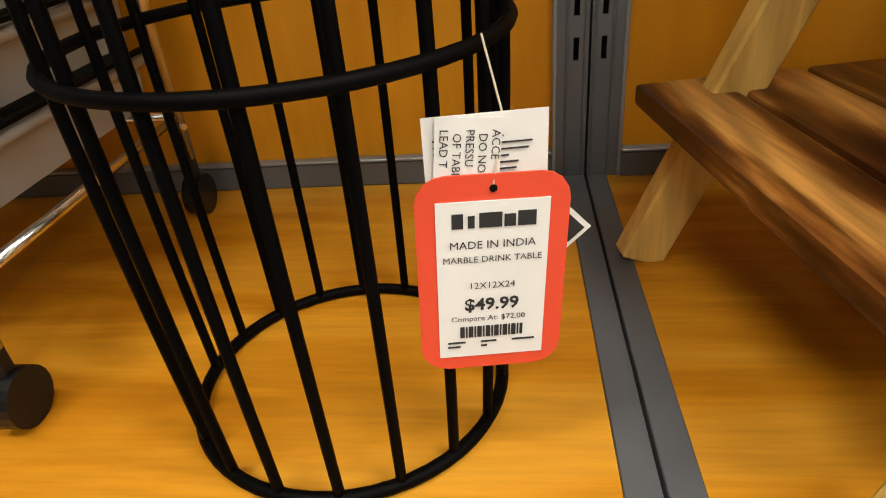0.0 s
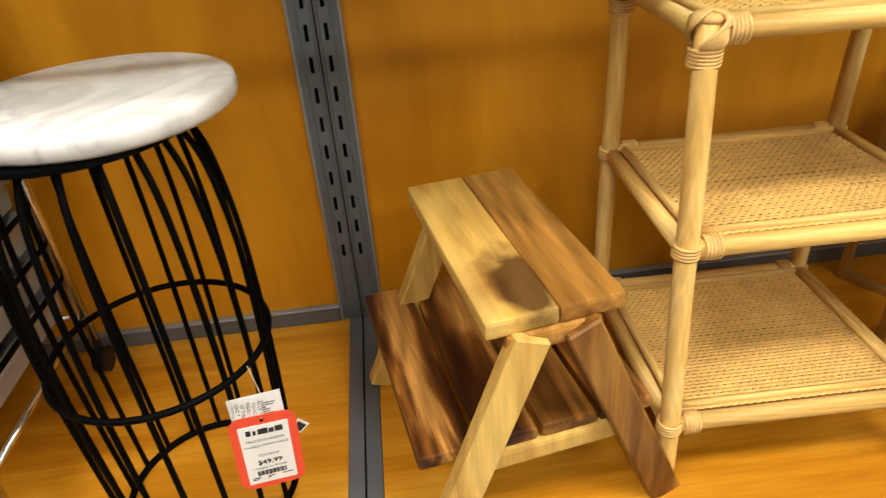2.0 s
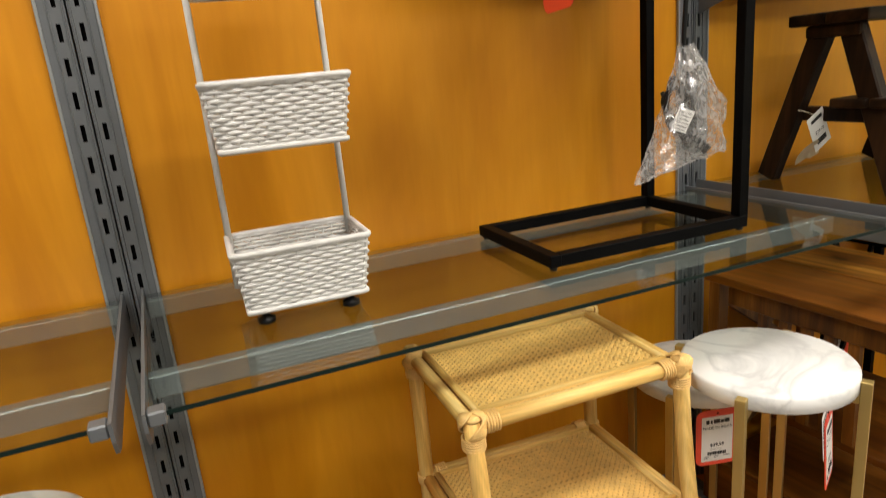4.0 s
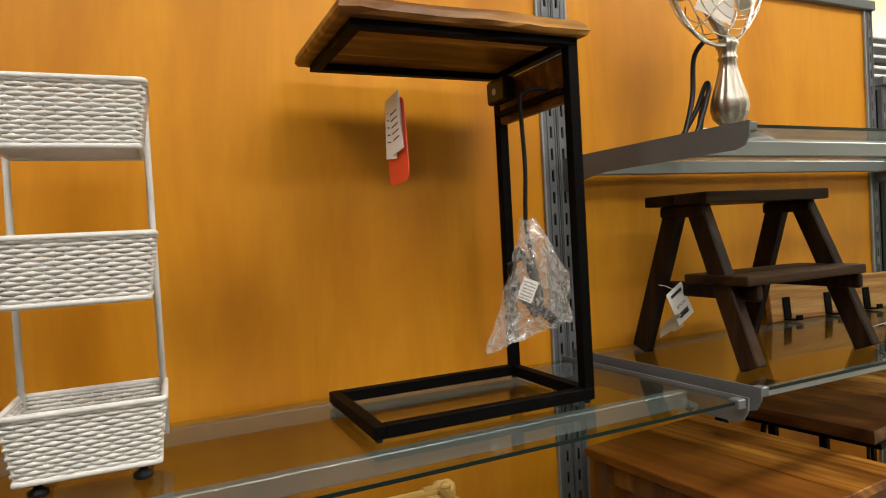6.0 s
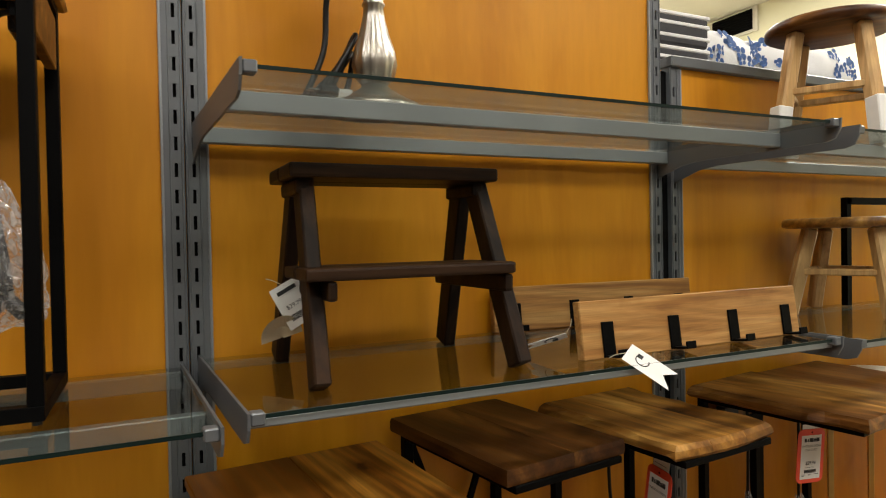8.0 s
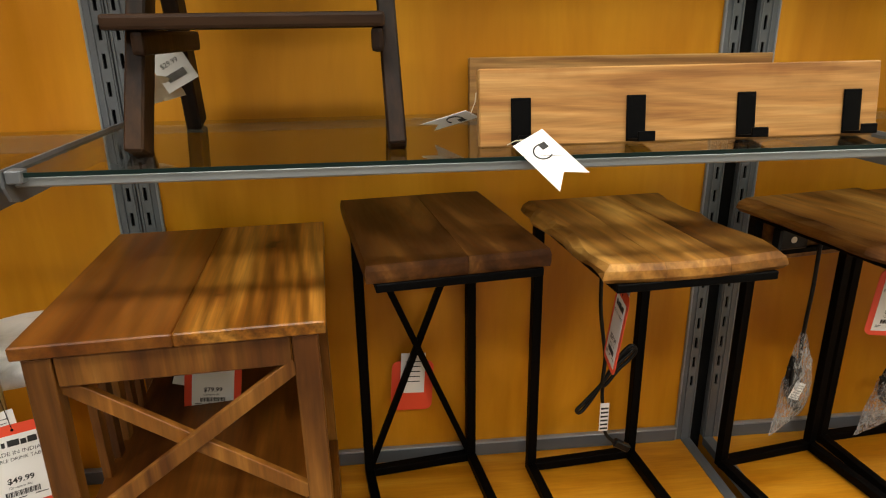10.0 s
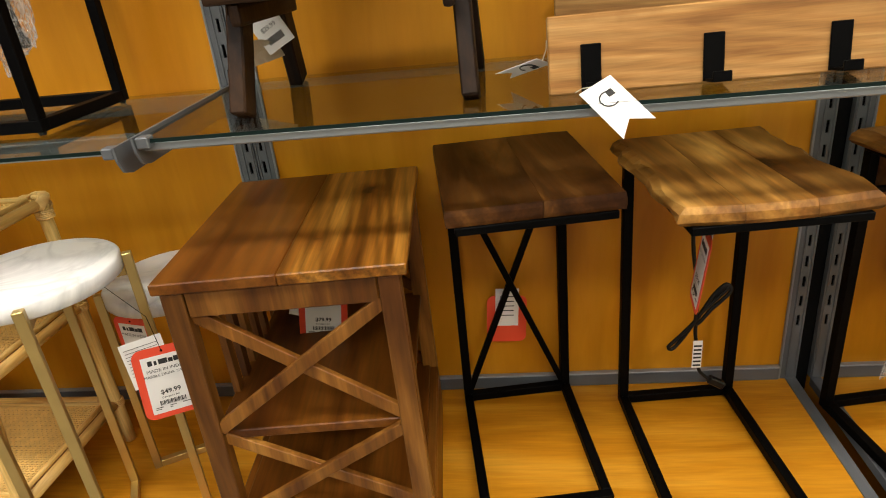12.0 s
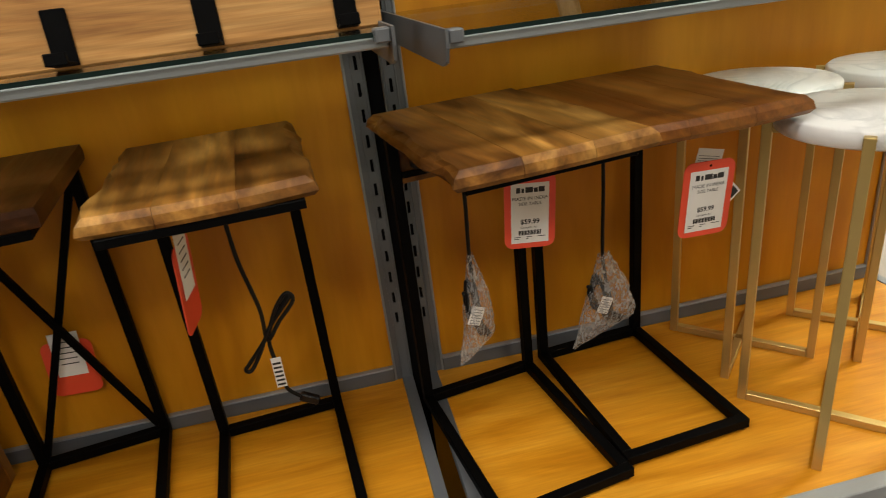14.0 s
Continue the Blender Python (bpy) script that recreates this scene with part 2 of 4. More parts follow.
ACACIA = [(0.035, 0.009, 0.0015), (0.09, 0.027, 0.004), (0.18, 0.064, 0.01), (0.42, 0.2, 0.045)]
M_STOOLD = wood("stool_heartwood", ACACIA, 0, 1.6, 13, 0.38, 0.34, 0.1, 0.2, 0.5, (0.42, 0.48, 0.53, 0.59), rings=1.2, knots=6.0)
M_STOOLM = wood("stool_mid_wood", [(0.12, 0.042, 0.0065), (0.28, 0.124, 0.022), (0.39, 0.185, 0.035), (0.52, 0.28, 0.066)], 0, 1.2, 12, 0.38, 0.26, 0.1, 0.2, 0.5, (0.34, 0.44, 0.54, 0.66), rings=1.2, knots=5.0)
M_STOOLL = wood("stool_sapwood", [(0.42, 0.19, 0.032), (0.6, 0.34, 0.075), (0.7, 0.43, 0.1), (0.76, 0.5, 0.14)], 0, 1.3, 9, 0.4, 0.15, 0.1, 0.15, 1.2, (0.28, 0.4, 0.5, 0.66), heart=((0.115, -0.02), 0.1), knots=7.0)
M_STOOLLZ = wood("stool_sapwood_leg", [(0.24, 0.09, 0.015), (0.56, 0.33, 0.08), (0.68, 0.43, 0.11), (0.72, 0.48, 0.14)], 2, 1.6, 12, 0.4, 0.15, 0.1, 0.15, 0.8, (0.24, 0.36, 0.5, 0.7))
M_STOOLMZ = wood("stool_brown_leg", [(0.15, 0.05, 0.007), (0.28, 0.118, 0.02), (0.35, 0.16, 0.03), (0.42, 0.205, 0.042)], 2, 1.6, 14, 0.38, 0.25, 0.1, 0.2)
M_XTY = wood("side_table_top", [(0.075, 0.02, 0.0018), (0.125, 0.038, 0.0038), (0.165, 0.055, 0.0062), (0.22, 0.082, 0.011)], 1, 1.0, 11, 0.36, 0.24, 0.06, 0.1, 0.5, (0.3, 0.43, 0.55, 0.7), vary=0.12, spec=0.25, rings=0.9, knots=3.0)
M_XTL = wood("side_table_light_board", [(0.1, 0.03, 0.003), (0.19, 0.066, 0.0065), (0.265, 0.1, 0.011), (0.36, 0.155, 0.022)], 1, 0.9, 15, 0.36, 0.4, 0.06, 0.1, 0.6, (0.34, 0.44, 0.53, 0.64), vary=0.05, spec=0.25, rings=1.2, knots=8.0)
M_XTZ = wood("side_table_leg", [(0.085, 0.027, 0.0038), (0.15, 0.055, 0.0078), (0.215, 0.086, 0.014), (0.31, 0.138, 0.026)], 2, 1.4, 12, 0.4, 0.24, 0.1, 0.1, rings=0.8, vary=0.25)
LIVE = [(0.06, 0.02, 0.0032), (0.14, 0.055, 0.0095), (0.24, 0.107, 0.02), (0.42, 0.215, 0.052)]
M_LIVE = wood("live_edge_slab", LIVE, 1, 1.3, 9, 0.42, 0.26, 0.12, 0.05, 0.8, (0.34, 0.44, 0.54, 0.66), vary=0.45, spec=0.22, rings=1.1, knots=4.0)
M_LIVED = wood("dark_slab", [(0.026, 0.0075, 0.0013), (0.054, 0.0175, 0.003), (0.09, 0.033, 0.006), (0.18, 0.077, 0.0165)], 1, 1.3, 9, 0.4, 0.26, 0.1, 0.05, 0.8, vary=0.3, spec=0.22, rings=1.0, knots=3.0)
M_WALNUT = wood("walnut_stain", [(0.006, 0.0025, 0.001), (0.0125, 0.0053, 0.002), (0.02, 0.0088, 0.0033), (0.033, 0.0148, 0.0055)], 0, 1.8, 18, 0.5, 0.25, 0.1, spec=0.16)
M_WALNUTZ = wood("walnut_stain_leg", [(0.006, 0.0025, 0.001), (0.0125, 0.0053, 0.002), (0.02, 0.0088, 0.0033), (0.033, 0.0148, 0.0055)], 2, 1.8, 18, 0.5, 0.25, 0.1, spec=0.16)
M_RACK = wood("rack_board", [(0.25, 0.112, 0.029), (0.33, 0.158, 0.044), (0.39, 0.2, 0.061), (0.45, 0.25, 0.083)], 0, 1.6, 22, 0.45, 0.2, 0.08, 0.1, 1.0, rings=0.9, knots=4.0)
M_NATZ = wood("natural_stool", [(0.1, 0.035, 0.01), (0.4, 0.22, 0.08), (0.52, 0.32, 0.13), (0.58, 0.38, 0.17)], 2, 1.6, 14, 0.4, 0.15, 0.08, 0.1, 1.0, (0.25, 0.38, 0.5, 0.7))
M_VINYL = plain("vinyl_floor", (0.17, 0.15, 0.13), 0.35, 0, 0.06, 3, 0.02, 60)
# dark brown for the unseen closing walls, lowers the bounced fill light
M_FAR = plain("shop_backdrop", (0.17, 0.145, 0.12), 0.8, 0, 0.1, 1.5, 0.1, 60)
M_WALL = plain("cream_wall", (0.8, 0.77, 0.57), 0.8, 0, 0.03, 2, 0.1, 120)
M_CEIL = plain("ceiling_tile", (0.78, 0.75, 0.66), 0.9, 0, 0.03, 3, 0.3, 150)
M_STRIPE = plain("charcoal_cloth", (0.05, 0.05, 0.055), 0.9, 0, 0.1, 60, 0.3, 800)
M_CLOTH = plain("white_cloth", (0.78, 0.78, 0.78), 0.9, 0, 0.03, 8, 0.3, 700)
M_BLUE = plain("blue_print", (0.06, 0.12, 0.3), 0.9, 0, 0.5, 40, 0.2, 700)
M_CORD = plain("black_cord", (0.005, 0.005, 0.005), 0.45, 0, 0.1, 9, 0.05, 220, 0, 0.25)
M_GLOW = bpy.data.materials.new("lamp_diffuser")
M_GLOW.use_nodes = True
sock(M_GLOW.node_tree.nodes["Principled BSDF"], "Emission Color", (1, 0.96, 0.88, 1))
sock(M_GLOW.node_tree.nodes["Principled BSDF"], "Emission Strength", 4.0)


def mesh_of(name, bm, mat, smooth=False):
    me = bpy.data.meshes.new(name)
    bmesh.ops.recalc_face_normals(bm, faces=bm.faces)
    for f in bm.faces:
        f.smooth = smooth
    bm.to_mesh(me)
    bm.free()
    me.materials.append(mat)
    return me


def part(name, bm, mat, parent=None, label="", smooth=False, m=None):
    ob = new(name, mesh_of(name, bm, mat, smooth))
    if parent:
        ob.parent = parent
    if m is not None:
        ob.matrix_basis = m
    if label:
        ob["label"] = label
    return ob


def again(src, parent, m):
    """The same mesh once more as an object of its own."""
    ob = new(src.name.split(".")[0], src.data)
    ob.parent = parent
    ob.matrix_basis = m
    return ob


def thing(name, m, label, category, group="", kind=""):
    ob = new(name)
    ob.empty_display_size = 0.05
    ob.matrix_basis = m
    return tagged(ob, label, category, group, kind)


def solo(name, bm, mat, label, category="", kind="structure", m=None, smooth=False):
    ob = part(name, bm, mat, None, "", smooth, m)
    return tagged(ob, label, category, "", kind)


def box(x0, x1, y0, y1, z0, z1, bev=0.0, bm=None, seg=1):
    out = bm or bmesh.new()
    b = bmesh.new()
    bmesh.ops.create_cube(b, size=1)
    bmesh.ops.transform(b, matrix=Matrix.LocRotScale(((x0 + x1) / 2, (y0 + y1) / 2, (z0 + z1) / 2), None, (abs(x1 - x0), abs(y1 - y0), abs(z1 - z0))), verts=b.verts)
    if bev:
        bmesh.ops.bevel(b, geom=b.edges[:], offset=bev, segments=seg, profile=0.6, affect="EDGES")
    if bm is None:
        out.free()
        return b
    return merge(bm, b)


def merge(bm, b, m=None):
    """Adds the mesh b to bm."""
    me = bpy.data.meshes.new("t")
    if m is not None:
        bmesh.ops.transform(b, matrix=m, verts=b.verts)
    b.to_mesh(me)
    b.free()
    bm.from_mesh(me)
    bpy.data.meshes.remove(me)
    return bm


def beam(p, q, w, t, side=(0, 1, 0), bev=0.0):
    """A bar of section w x t from p to q; t is measured towards side."""
    p, q = Vector(p), Vector(q)
    ax = (q - p).normalized()
    s = Vector(side)
    s = (s - ax * s.dot(ax)).normalized()
    u = ax.cross(s)
    b = box(-w / 2, w / 2, -t / 2, t / 2, 0, (q - p).length, bev)
    m = Matrix((u, s, ax)).transposed().to_4x4()
    m.translation = p
    bmesh.ops.transform(b, matrix=m, verts=b.verts)
    return b


def tube(pts, r, n=8, closed=False, bm=None, caps=True):
    """A round rod along the points; r may be a list of radii."""
    pts = [Vector(p) for p in pts]
    k = len(pts)
    rs = r if isinstance(r, (list, tuple)) else [r] * k
    bm = bm or bmesh.new()
    rings = []
    nrm = None
    for i, p in enumerate(pts):
        a = pts[(i - 1) % k] if closed or i else p
        c = pts[(i + 1) % k] if closed or i < k - 1 else p
        ax = (c - a).normalized()
        if nrm is None:
            nrm = Vector((0, 0, 1)) if abs(ax.z) < 0.9 else Vector((1, 0, 0))
        nrm = (nrm - ax * nrm.dot(ax)).normalized()
        bi = ax.cross(nrm)
        rings.append([bm.verts.new(p + (nrm * math.cos(2 * math.pi * j / n) + bi * math.sin(2 * math.pi * j / n)) * rs[i]) for j in range(n)])
    for i in range(k if closed else k - 1):
        a, c = rings[i], rings[(i + 1) % k]
        for j in range(n):
            bm.faces.new((a[j], a[(j + 1) % n], c[(j + 1) % n], c[j]))
    if caps and not closed:
        bm.faces.new(rings[0]), bm.faces.new(rings[-1])
    return bm


def lathe(prof, n=32, bm=None):
    bm = bm or bmesh.new()
    rings = [[bm.verts.new((r * math.cos(2 * math.pi * j / n), r * math.sin(2 * math.pi * j / n), z)) for j in range(n)] for r, z in prof]
    for a, c in zip(rings, rings[1:]):
        for j in range(n):
            bm.faces.new((a[j], a[(j + 1) % n], c[(j + 1) % n], c[j]))
    bm.faces.new(rings[0]), bm.faces.new(rings[-1])
    return bm


def circle(r, z, n=40, cx=0, cy=0):
    return [(cx + r * math.cos(2 * math.pi * i / n), cy + r * math.sin(2 * math.pi * i / n), z) for i in range(n)]


def letters(text, size, x, z, y=-0.0012, align="CENTER", turn=0.0, bold=0.0):
    """Words as a flat mesh in the xz plane, to be read from -y."""
    cu = bpy.data.curves.new("t", "FONT")
    cu.body, cu.size, cu.align_x, cu.resolution_u, cu.offset = text, size, align, 2, bold
    ob = new("t", cu)
    dg = bpy.context.evaluated_depsgraph_get()
    me = bpy.data.meshes.new_from_object(ob.evaluated_get(dg))
    bm = bmesh.new()
    bm.from_mesh(me)
    bpy.data.objects.remove(ob)
    bpy.data.meshes.remove(me)
    bpy.data.curves.remove(cu)
    bmesh.ops.transform(bm, matrix=pose(x, y, z, 90, 0, 0) @ pose(0, 0, 0, 0, 0, turn), verts=bm.verts)
    return bm


# ---- the room ----
solo("floor", box(-6, 7, -5, 5, FLOOR - 0.1, FLOOR), M_VINYL, "pale vinyl shop floor", "floor")
solo("ceiling", box(-6, 7, -5, 5, CEIL, CEIL + 0.1), M_CEIL, "off-white tiled shop ceiling", "ceiling")
solo("wall_north", box(-6, 7, 5, 5.15, FLOOR, CEIL), M_WALL, "cream painted shop wall", "wall")
# south and west walls are unseen, made dark to weaken the fill
solo("wall_south", box(-6, 7, -5.15, -5, FLOOR, CEIL), M_FAR, "unseen brown wall, darkened to cut bounced light", "wall")
solo("wall_west", box(-6.15, -6, -5, 5, FLOOR, CEIL), M_FAR, "unseen brown wall, darkened to cut bounced light", "wall")
solo("wall_east", box(7, 7.15, -5, 5, FLOOR, CEIL), M_WALL, "cream painted shop wall", "wall")
for lx, ly in LAMPS:
    # fixtures for the aisle rows and for the added fill lamps alike
    lt = thing("ceiling_light", pose(lx, ly, CEIL), "white recessed fluorescent ceiling light, shop row and added fill", "ceiling light", "ceiling lights")
    fr = box(-0.64, 0.64, -0.32, -0.285, -0.03, -0.001)
    box(-0.64, 0.64, 0.285, 0.32, -0.03, -0.001, 0, fr), box(-0.64, -0.61, -0.285, 0.285, -0.03, -0.001, 0, fr), box(0.61, 0.64, -0.285, 0.285, -0.03, -0.001, 0, fr)
    part("frame", fr, M_WHITEP, lt)
    part("diffuser", box(-0.61, 0.61, -0.285, 0.285, -0.02, -0.012), M_GLOW, lt)

# ---- the shelving ----
BAYS = [(-1.22, 0.0, 1.73), (0.0, 1.22, 1.73), (1.22, 2.44, 1.73), (2.47, 3.69, 1.5)]


def upright(x, side, top):
    """A slotted post; side -1: it ends at x on its right, 1: it starts at x."""
    th = thing("upright", pose(x, 0, 0), "grey metal upright post with a row of slots", "upright", "shelving uprights", "structure")
    a, c = (0.0015, 0.041) if side > 0 else (-0.041, -0.0015)
    s = 0.016 * side
    bm = box(a, s - 0.0033, 0, 0.004, 0, top)
    box(s + 0.0033, c, 0, 0.004, 0, top, 0, bm)
    z0 = 0.0
    z = 0.163
    while z < top - 0.03:
        box(s - 0.0033, s + 0.0033, 0, 0.004, z0, z - 0.0135, 0, bm)
        z0 = z + 0.0135
        z += 0.0508
    box(s - 0.0033, s + 0.0033, 0, 0.004, z0, top, 0, bm)
    box(a, a + 0.003, 0.0042, 0.03, 0, top, 0, bm), box(c - 0.003, c, 0.0042, 0.03, 0, top, 0, bm)
    part("post", bm, M_GREY, th)
    for q in (s - 0.0105, s + 0.0105):
        part("rib", box(q - 0.0014, q + 0.0014, -0.0028, 0.0002, 0, top, 0.0008), M_GREY, th)
    # black sheet inside the post paints the shade seen through the slots
    part("slot_shade", box(a + 0.004, c - 0.004, 0.012, 0.014, 0, top), M_DARK, th)
    e = c if side > 0 else a
    part("edge_strip", box(e - 0.0025, e + 0.0025, -0.003, 0.005, 0.0, top, 0.001), M_GREYL, th)


for i, (x0, x1, top) in enumerate(BAYS):
    upright(x0, 1, top)
    upright(x1, -1, top)
    p = thing("back_panel", pose(0, 0, 0), "orange wood laminate back panel in a grey metal frame", "wall panel", "back panels", "structure")
    part("sheet", box(x0 + 0.041, x1 - 0.041, 0.006, 0.024, 0.0, top), M_PANEL, p)
    part("bottom_rail", box(x0 + 0.043, x1 - 0.043, -0.006, 0.005, 0.0, 0.034, 0.002), M_GREY, p)
    part("rail_lip", box(x0 + 0.043, x1 - 0.043, -0.009, 0.005, 0.0345, 0.0385, 0.001), M_GREYL, p)
    part("top_rail", box(x0 - 0.001, x1 + 0.001, -0.012, 0.05, top + 0.0005, top + 0.03, 0.003), M_GREY, p)
    part("back_sheet", box(x0, x1, 0.03, 0.045, FLOOR, top - 0.001), M_PANEL, p)
    d = thing("base_deck", pose(0, 0, 0), "orange wood laminate base deck with grey metal edges", "shelf deck", "base decks", "structure")
    part("board", box(x0 + 0.027, x1 - 0.027, -0.571, -0.0005, -0.02, 0.0), M_DECK, d)
    part("front_edge", box(x0 + 0.001, x1 - 0.001, -0.602, -0.5715, -0.045, 0.003, 0.002), M_GREYL, d)
    part("left_rail", box(x0 + 0.0015, x0 + 0.0265, -0.571, -0.0005, -0.02, 0.002, 0.001), M_GREY, d)
    part("right_rail", box(x1 - 0.0265, x1 - 0.0015, -0.571, -0.0005, -0.02, 0.002, 0.001), M_GREY, d)
    part("kick_plate", box(x0 + 0.001, x1 - 0.001, -0.56, -0.54, FLOOR, -0.0455), M_GREY, d)


# added filler: stops light coming through the bay gap, its shade painted near-black
js = thing("gap_filler", pose(0, 0, 0), "near-black strip added to block light in the gap between two shelving units", "shelving strip", "", "structure")
part("strip", box(2.4405, 2.4695, 0.012, 0.03, FLOOR, 0.86), M_DARK, js)
part("strip", box(2.4405, 2.4695, 0.012, 0.03, 0.9, 1.49), M_DARK, js)


def bracket(x, z, y1=-0.475):
    """A tapered shelf bracket standing out from the post."""
    b = bmesh.new()
    prof = [(0.0, z - 0.075), (-0.03, z - 0.066), (-0.08, z - 0.05), (-0.14, z - 0.043), (y1 + 0.02, z - 0.042), (y1, z - 0.036), (y1 - 0.01, z - 0.018), (y1 - 0.012, z + 0.004), (0.0, z + 0.004)]
    for s in (-0.002, 0.002):
        b.faces.new([b.verts.new((x + s, y, zz)) for y, zz in prof])
    vs = list(b.verts)
    n = len(prof)
    for i in range(n):
        b.faces.new((vs[i], vs[(i + 1) % n], vs[n + (i + 1) % n], vs[n + i]))
    return b


def glass_shelf(x0, x1, z, y1=-0.485, bars=(-0.36,), label="clear glass shelf on grey metal brackets", barh=0.03):
    s = thing("glass_shelf", pose(0, 0, 0), label, "glass shelf", "glass shelves", "structure")
    g = part("pane", box(x0 + 0.02, x1 - 0.02, y1, -0.02, z - 0.006, z), M_GLASS, s, "clear glass pane")
    part("pane_edge", box(x0 + 0.02, x1 - 0.02, y1 - 0.0015, y1 - 0.0003, z - 0.0058, z - 0.0002), M_EDGE, s, "dark green polished glass edge")
    for x in (x0 + 0.016, x1 - 0.016):
        part("bracket", bracket(x, z + 0.001, y1), M_GREY, s)
        q = x + (0.012 if x < (x0 + x1) / 2 else -0.012)
        part("clip", box(q - 0.0095, q + 0.0095, y1 - 0.009, y1 + 0.012, z - 0.013, z + 0.004, 0.002), M_GREY, s, "grey end clip")
    for y in bars:
        part("cross_bar", box(x0 + 0.019, x1 - 0.019, y - 0.011, y + 0.011, z - 0.0075 - barh, z - 0.007, 0.002), M_GREYL, s, "grey steel cross bar")
    part("cross_bar", box(x0 + 0.019, x1 - 0.019, -0.04, -0.02, z - 0.0075 - barh, z - 0.007, 0.002), M_GREYL, s, "grey steel cross bar")
    # the brackets swing a little to one side in their slots
    swing = Matrix(((1, -0.035, 0, 0), (0, 1, 0, 0), (0, 0, 1, 0), (0, 0, 0, 1)))
    for ob in s.children:
        ob.data.transform(swing)


SH1, SH2, SH3, SH4, UP = 0.803, 0.803, 0.815, 0.803, 1.265
glass_shelf(-1.22, 0, SH1)
glass_shelf(0, 1.22, SH2)
glass_shelf(1.22, 2.44, SH3, bars=(-0.465,), barh=0.013)
glass_shelf(1.22, 2.44, UP, bars=(-0.354,))
glass_shelf(2.47, 3.69, SH4, bars=(-0.465,), barh=0.013)
glass_shelf(2.47, 3.69, UP - 0.01, bars=(-0.354,))


# ---- price tags, cords, bags ----
def price_tag(m, price, lines, w=0.135, h=0.17, papers=(), turn=0, string=None, words=()):
    """A coral card with a printed paper; hangs from the origin, read from -y."""
    t = thing("price_tag", m, "coral red price tag with white printed label " + price, "price tag", "price tags")
    b = bmesh.new()
    k, r = [], 0.016
    for cx, cz, a0 in ((w / 2 - r, -r, 0), (-w / 2 + r, -r, 90), (-w / 2 + r, -h + r, 180), (w / 2 - r, -h + r, 270)):
        k += [(cx + r * math.cos(radians(a0 + s * 22.5)), cz + r * math.sin(radians(a0 + s * 22.5))) for s in range(5)]
    f = b.faces.new([b.verts.new((x, 0, z)) for x, z in k])
    e = bmesh.ops.extrude_face_region(b, geom=[f])
    bmesh.ops.translate(b, vec=(0, 0.0012, 0), verts=[v for v in e["geom"] if isinstance(v, bmesh.types.BMVert)])
    part("card", b, M_RED, t)
    pw, ph, pz = w * 0.74, h * 0.81, -h * 0.115
    part("paper_label", box(-pw / 2, pw / 2, -0.0008, -0.0002, pz - ph, pz), M_PAPER, t, "white printed paper label")
    ink = bmesh.new()
    # brand mark as plain bars
    zz = pz - ph * 0.15
    for i, (a, c) in enumerate(((-0.36, -0.26), (-0.22, -0.16), (-0.12, 0.08), (0.1, 0.2), (0.22, 0.38))):
        box(a * pw, c * pw, -0.0014, -0.0009, zz, zz + ph * (0.07 if i % 2 else 0.085), 0, ink)
    for i, (s, size) in enumerate(lines):
        merge(ink, letters(s, size, 0, pz - ph * (0.235 + 0.085 * i) - 0.004))
    merge(ink, letters(price, ph * 0.11, 0, pz - ph * 0.67, bold=0.0003))
    merge(ink, letters("Compare At: $72.00" if words else "Compare At:", ph * 0.05, -0.002, pz - ph * 0.745))
    for i in range(22):
        x = -0.3 * pw + 0.6 * pw * i / 22
        box(x, x + (0.0009 if i % 3 else 0.0016), -0.0014, -0.0009, pz - ph * 0.86, pz - ph * 0.785, 0, ink)
    for a, c, q in ((-0.42, -0.25, 0.9), (-0.42, -0.3, 0.93), (-0.1, 0.05, 0.9), (0.2, 0.42, 0.9), (-0.1, -0.04, 0.93)):
        box(a * pw, c * pw, -0.0014, -0.0009, pz - ph * q, pz - ph * (q - 0.01), 0, ink)
    tagged(part("print", ink, M_INK, t, "black print and barcode"), kind="stuff")
    part("hole", lathe([(0.0022, 0), (0.0022, 0.0004)], 10), M_DARK, t, "", False, pose(0, -0.0006, -h * 0.06, 90))
    for j, (px, pzz, a, ww, hh) in enumerate(papers):
        lf = part("leaflet", box(-ww / 2, ww / 2, 0.002 + 0.0022 * j, 0.0026 + 0.0022 * j, -hh, 0), M_PAPER, t, "white leaflet with small print", False, pose(px, 0, pzz, 0, a, 0))
        bars = bmesh.new()
        rr = random.Random(j)
        for q, word in enumerate(words if j == 0 else ()):
            merge(bars, letters(word, 0.0062, 0.012 - 0.0066 * q, -0.006 - 0.002 * (q % 2), 0.0014, "LEFT", -90))
        if ww < 0.03:
            box(-ww * 0.34, ww * 0.34, 0.001 + 0.0022 * j, 0.0018 + 0.0022 * j, -hh * 0.84, -hh * 0.16, 0, bars)
        for q in range(0 if ww < 0.03 or (words and j == 0) else 9):
            z = -0.012 - q * hh / 14
            box(-ww * 0.42, ww * rr.uniform(0.1, 0.42), 0.0012 + 0.0022 * j, 0.0018 + 0.0022 * j, z - 0.0007, z, 0, bars)
        for q in range(0 if ww < 0.03 or words else 5):
            z = -0.02 - q * hh / 8
            box(-ww * 0.3, ww * 0.3, 0.0027 + 0.0022 * j, 0.0031 + 0.0022 * j, z - 0.0022, z, 0, bars)
        tagged(part("small_print", bars, M_INK, lf), kind="stuff")
    if string:
        part("string", tube([(0, 0.0, -h * 0.05)] + string, 0.0006, 6), M_DARK if turn else M_CREAM, t, "thin hanging string")
    return t


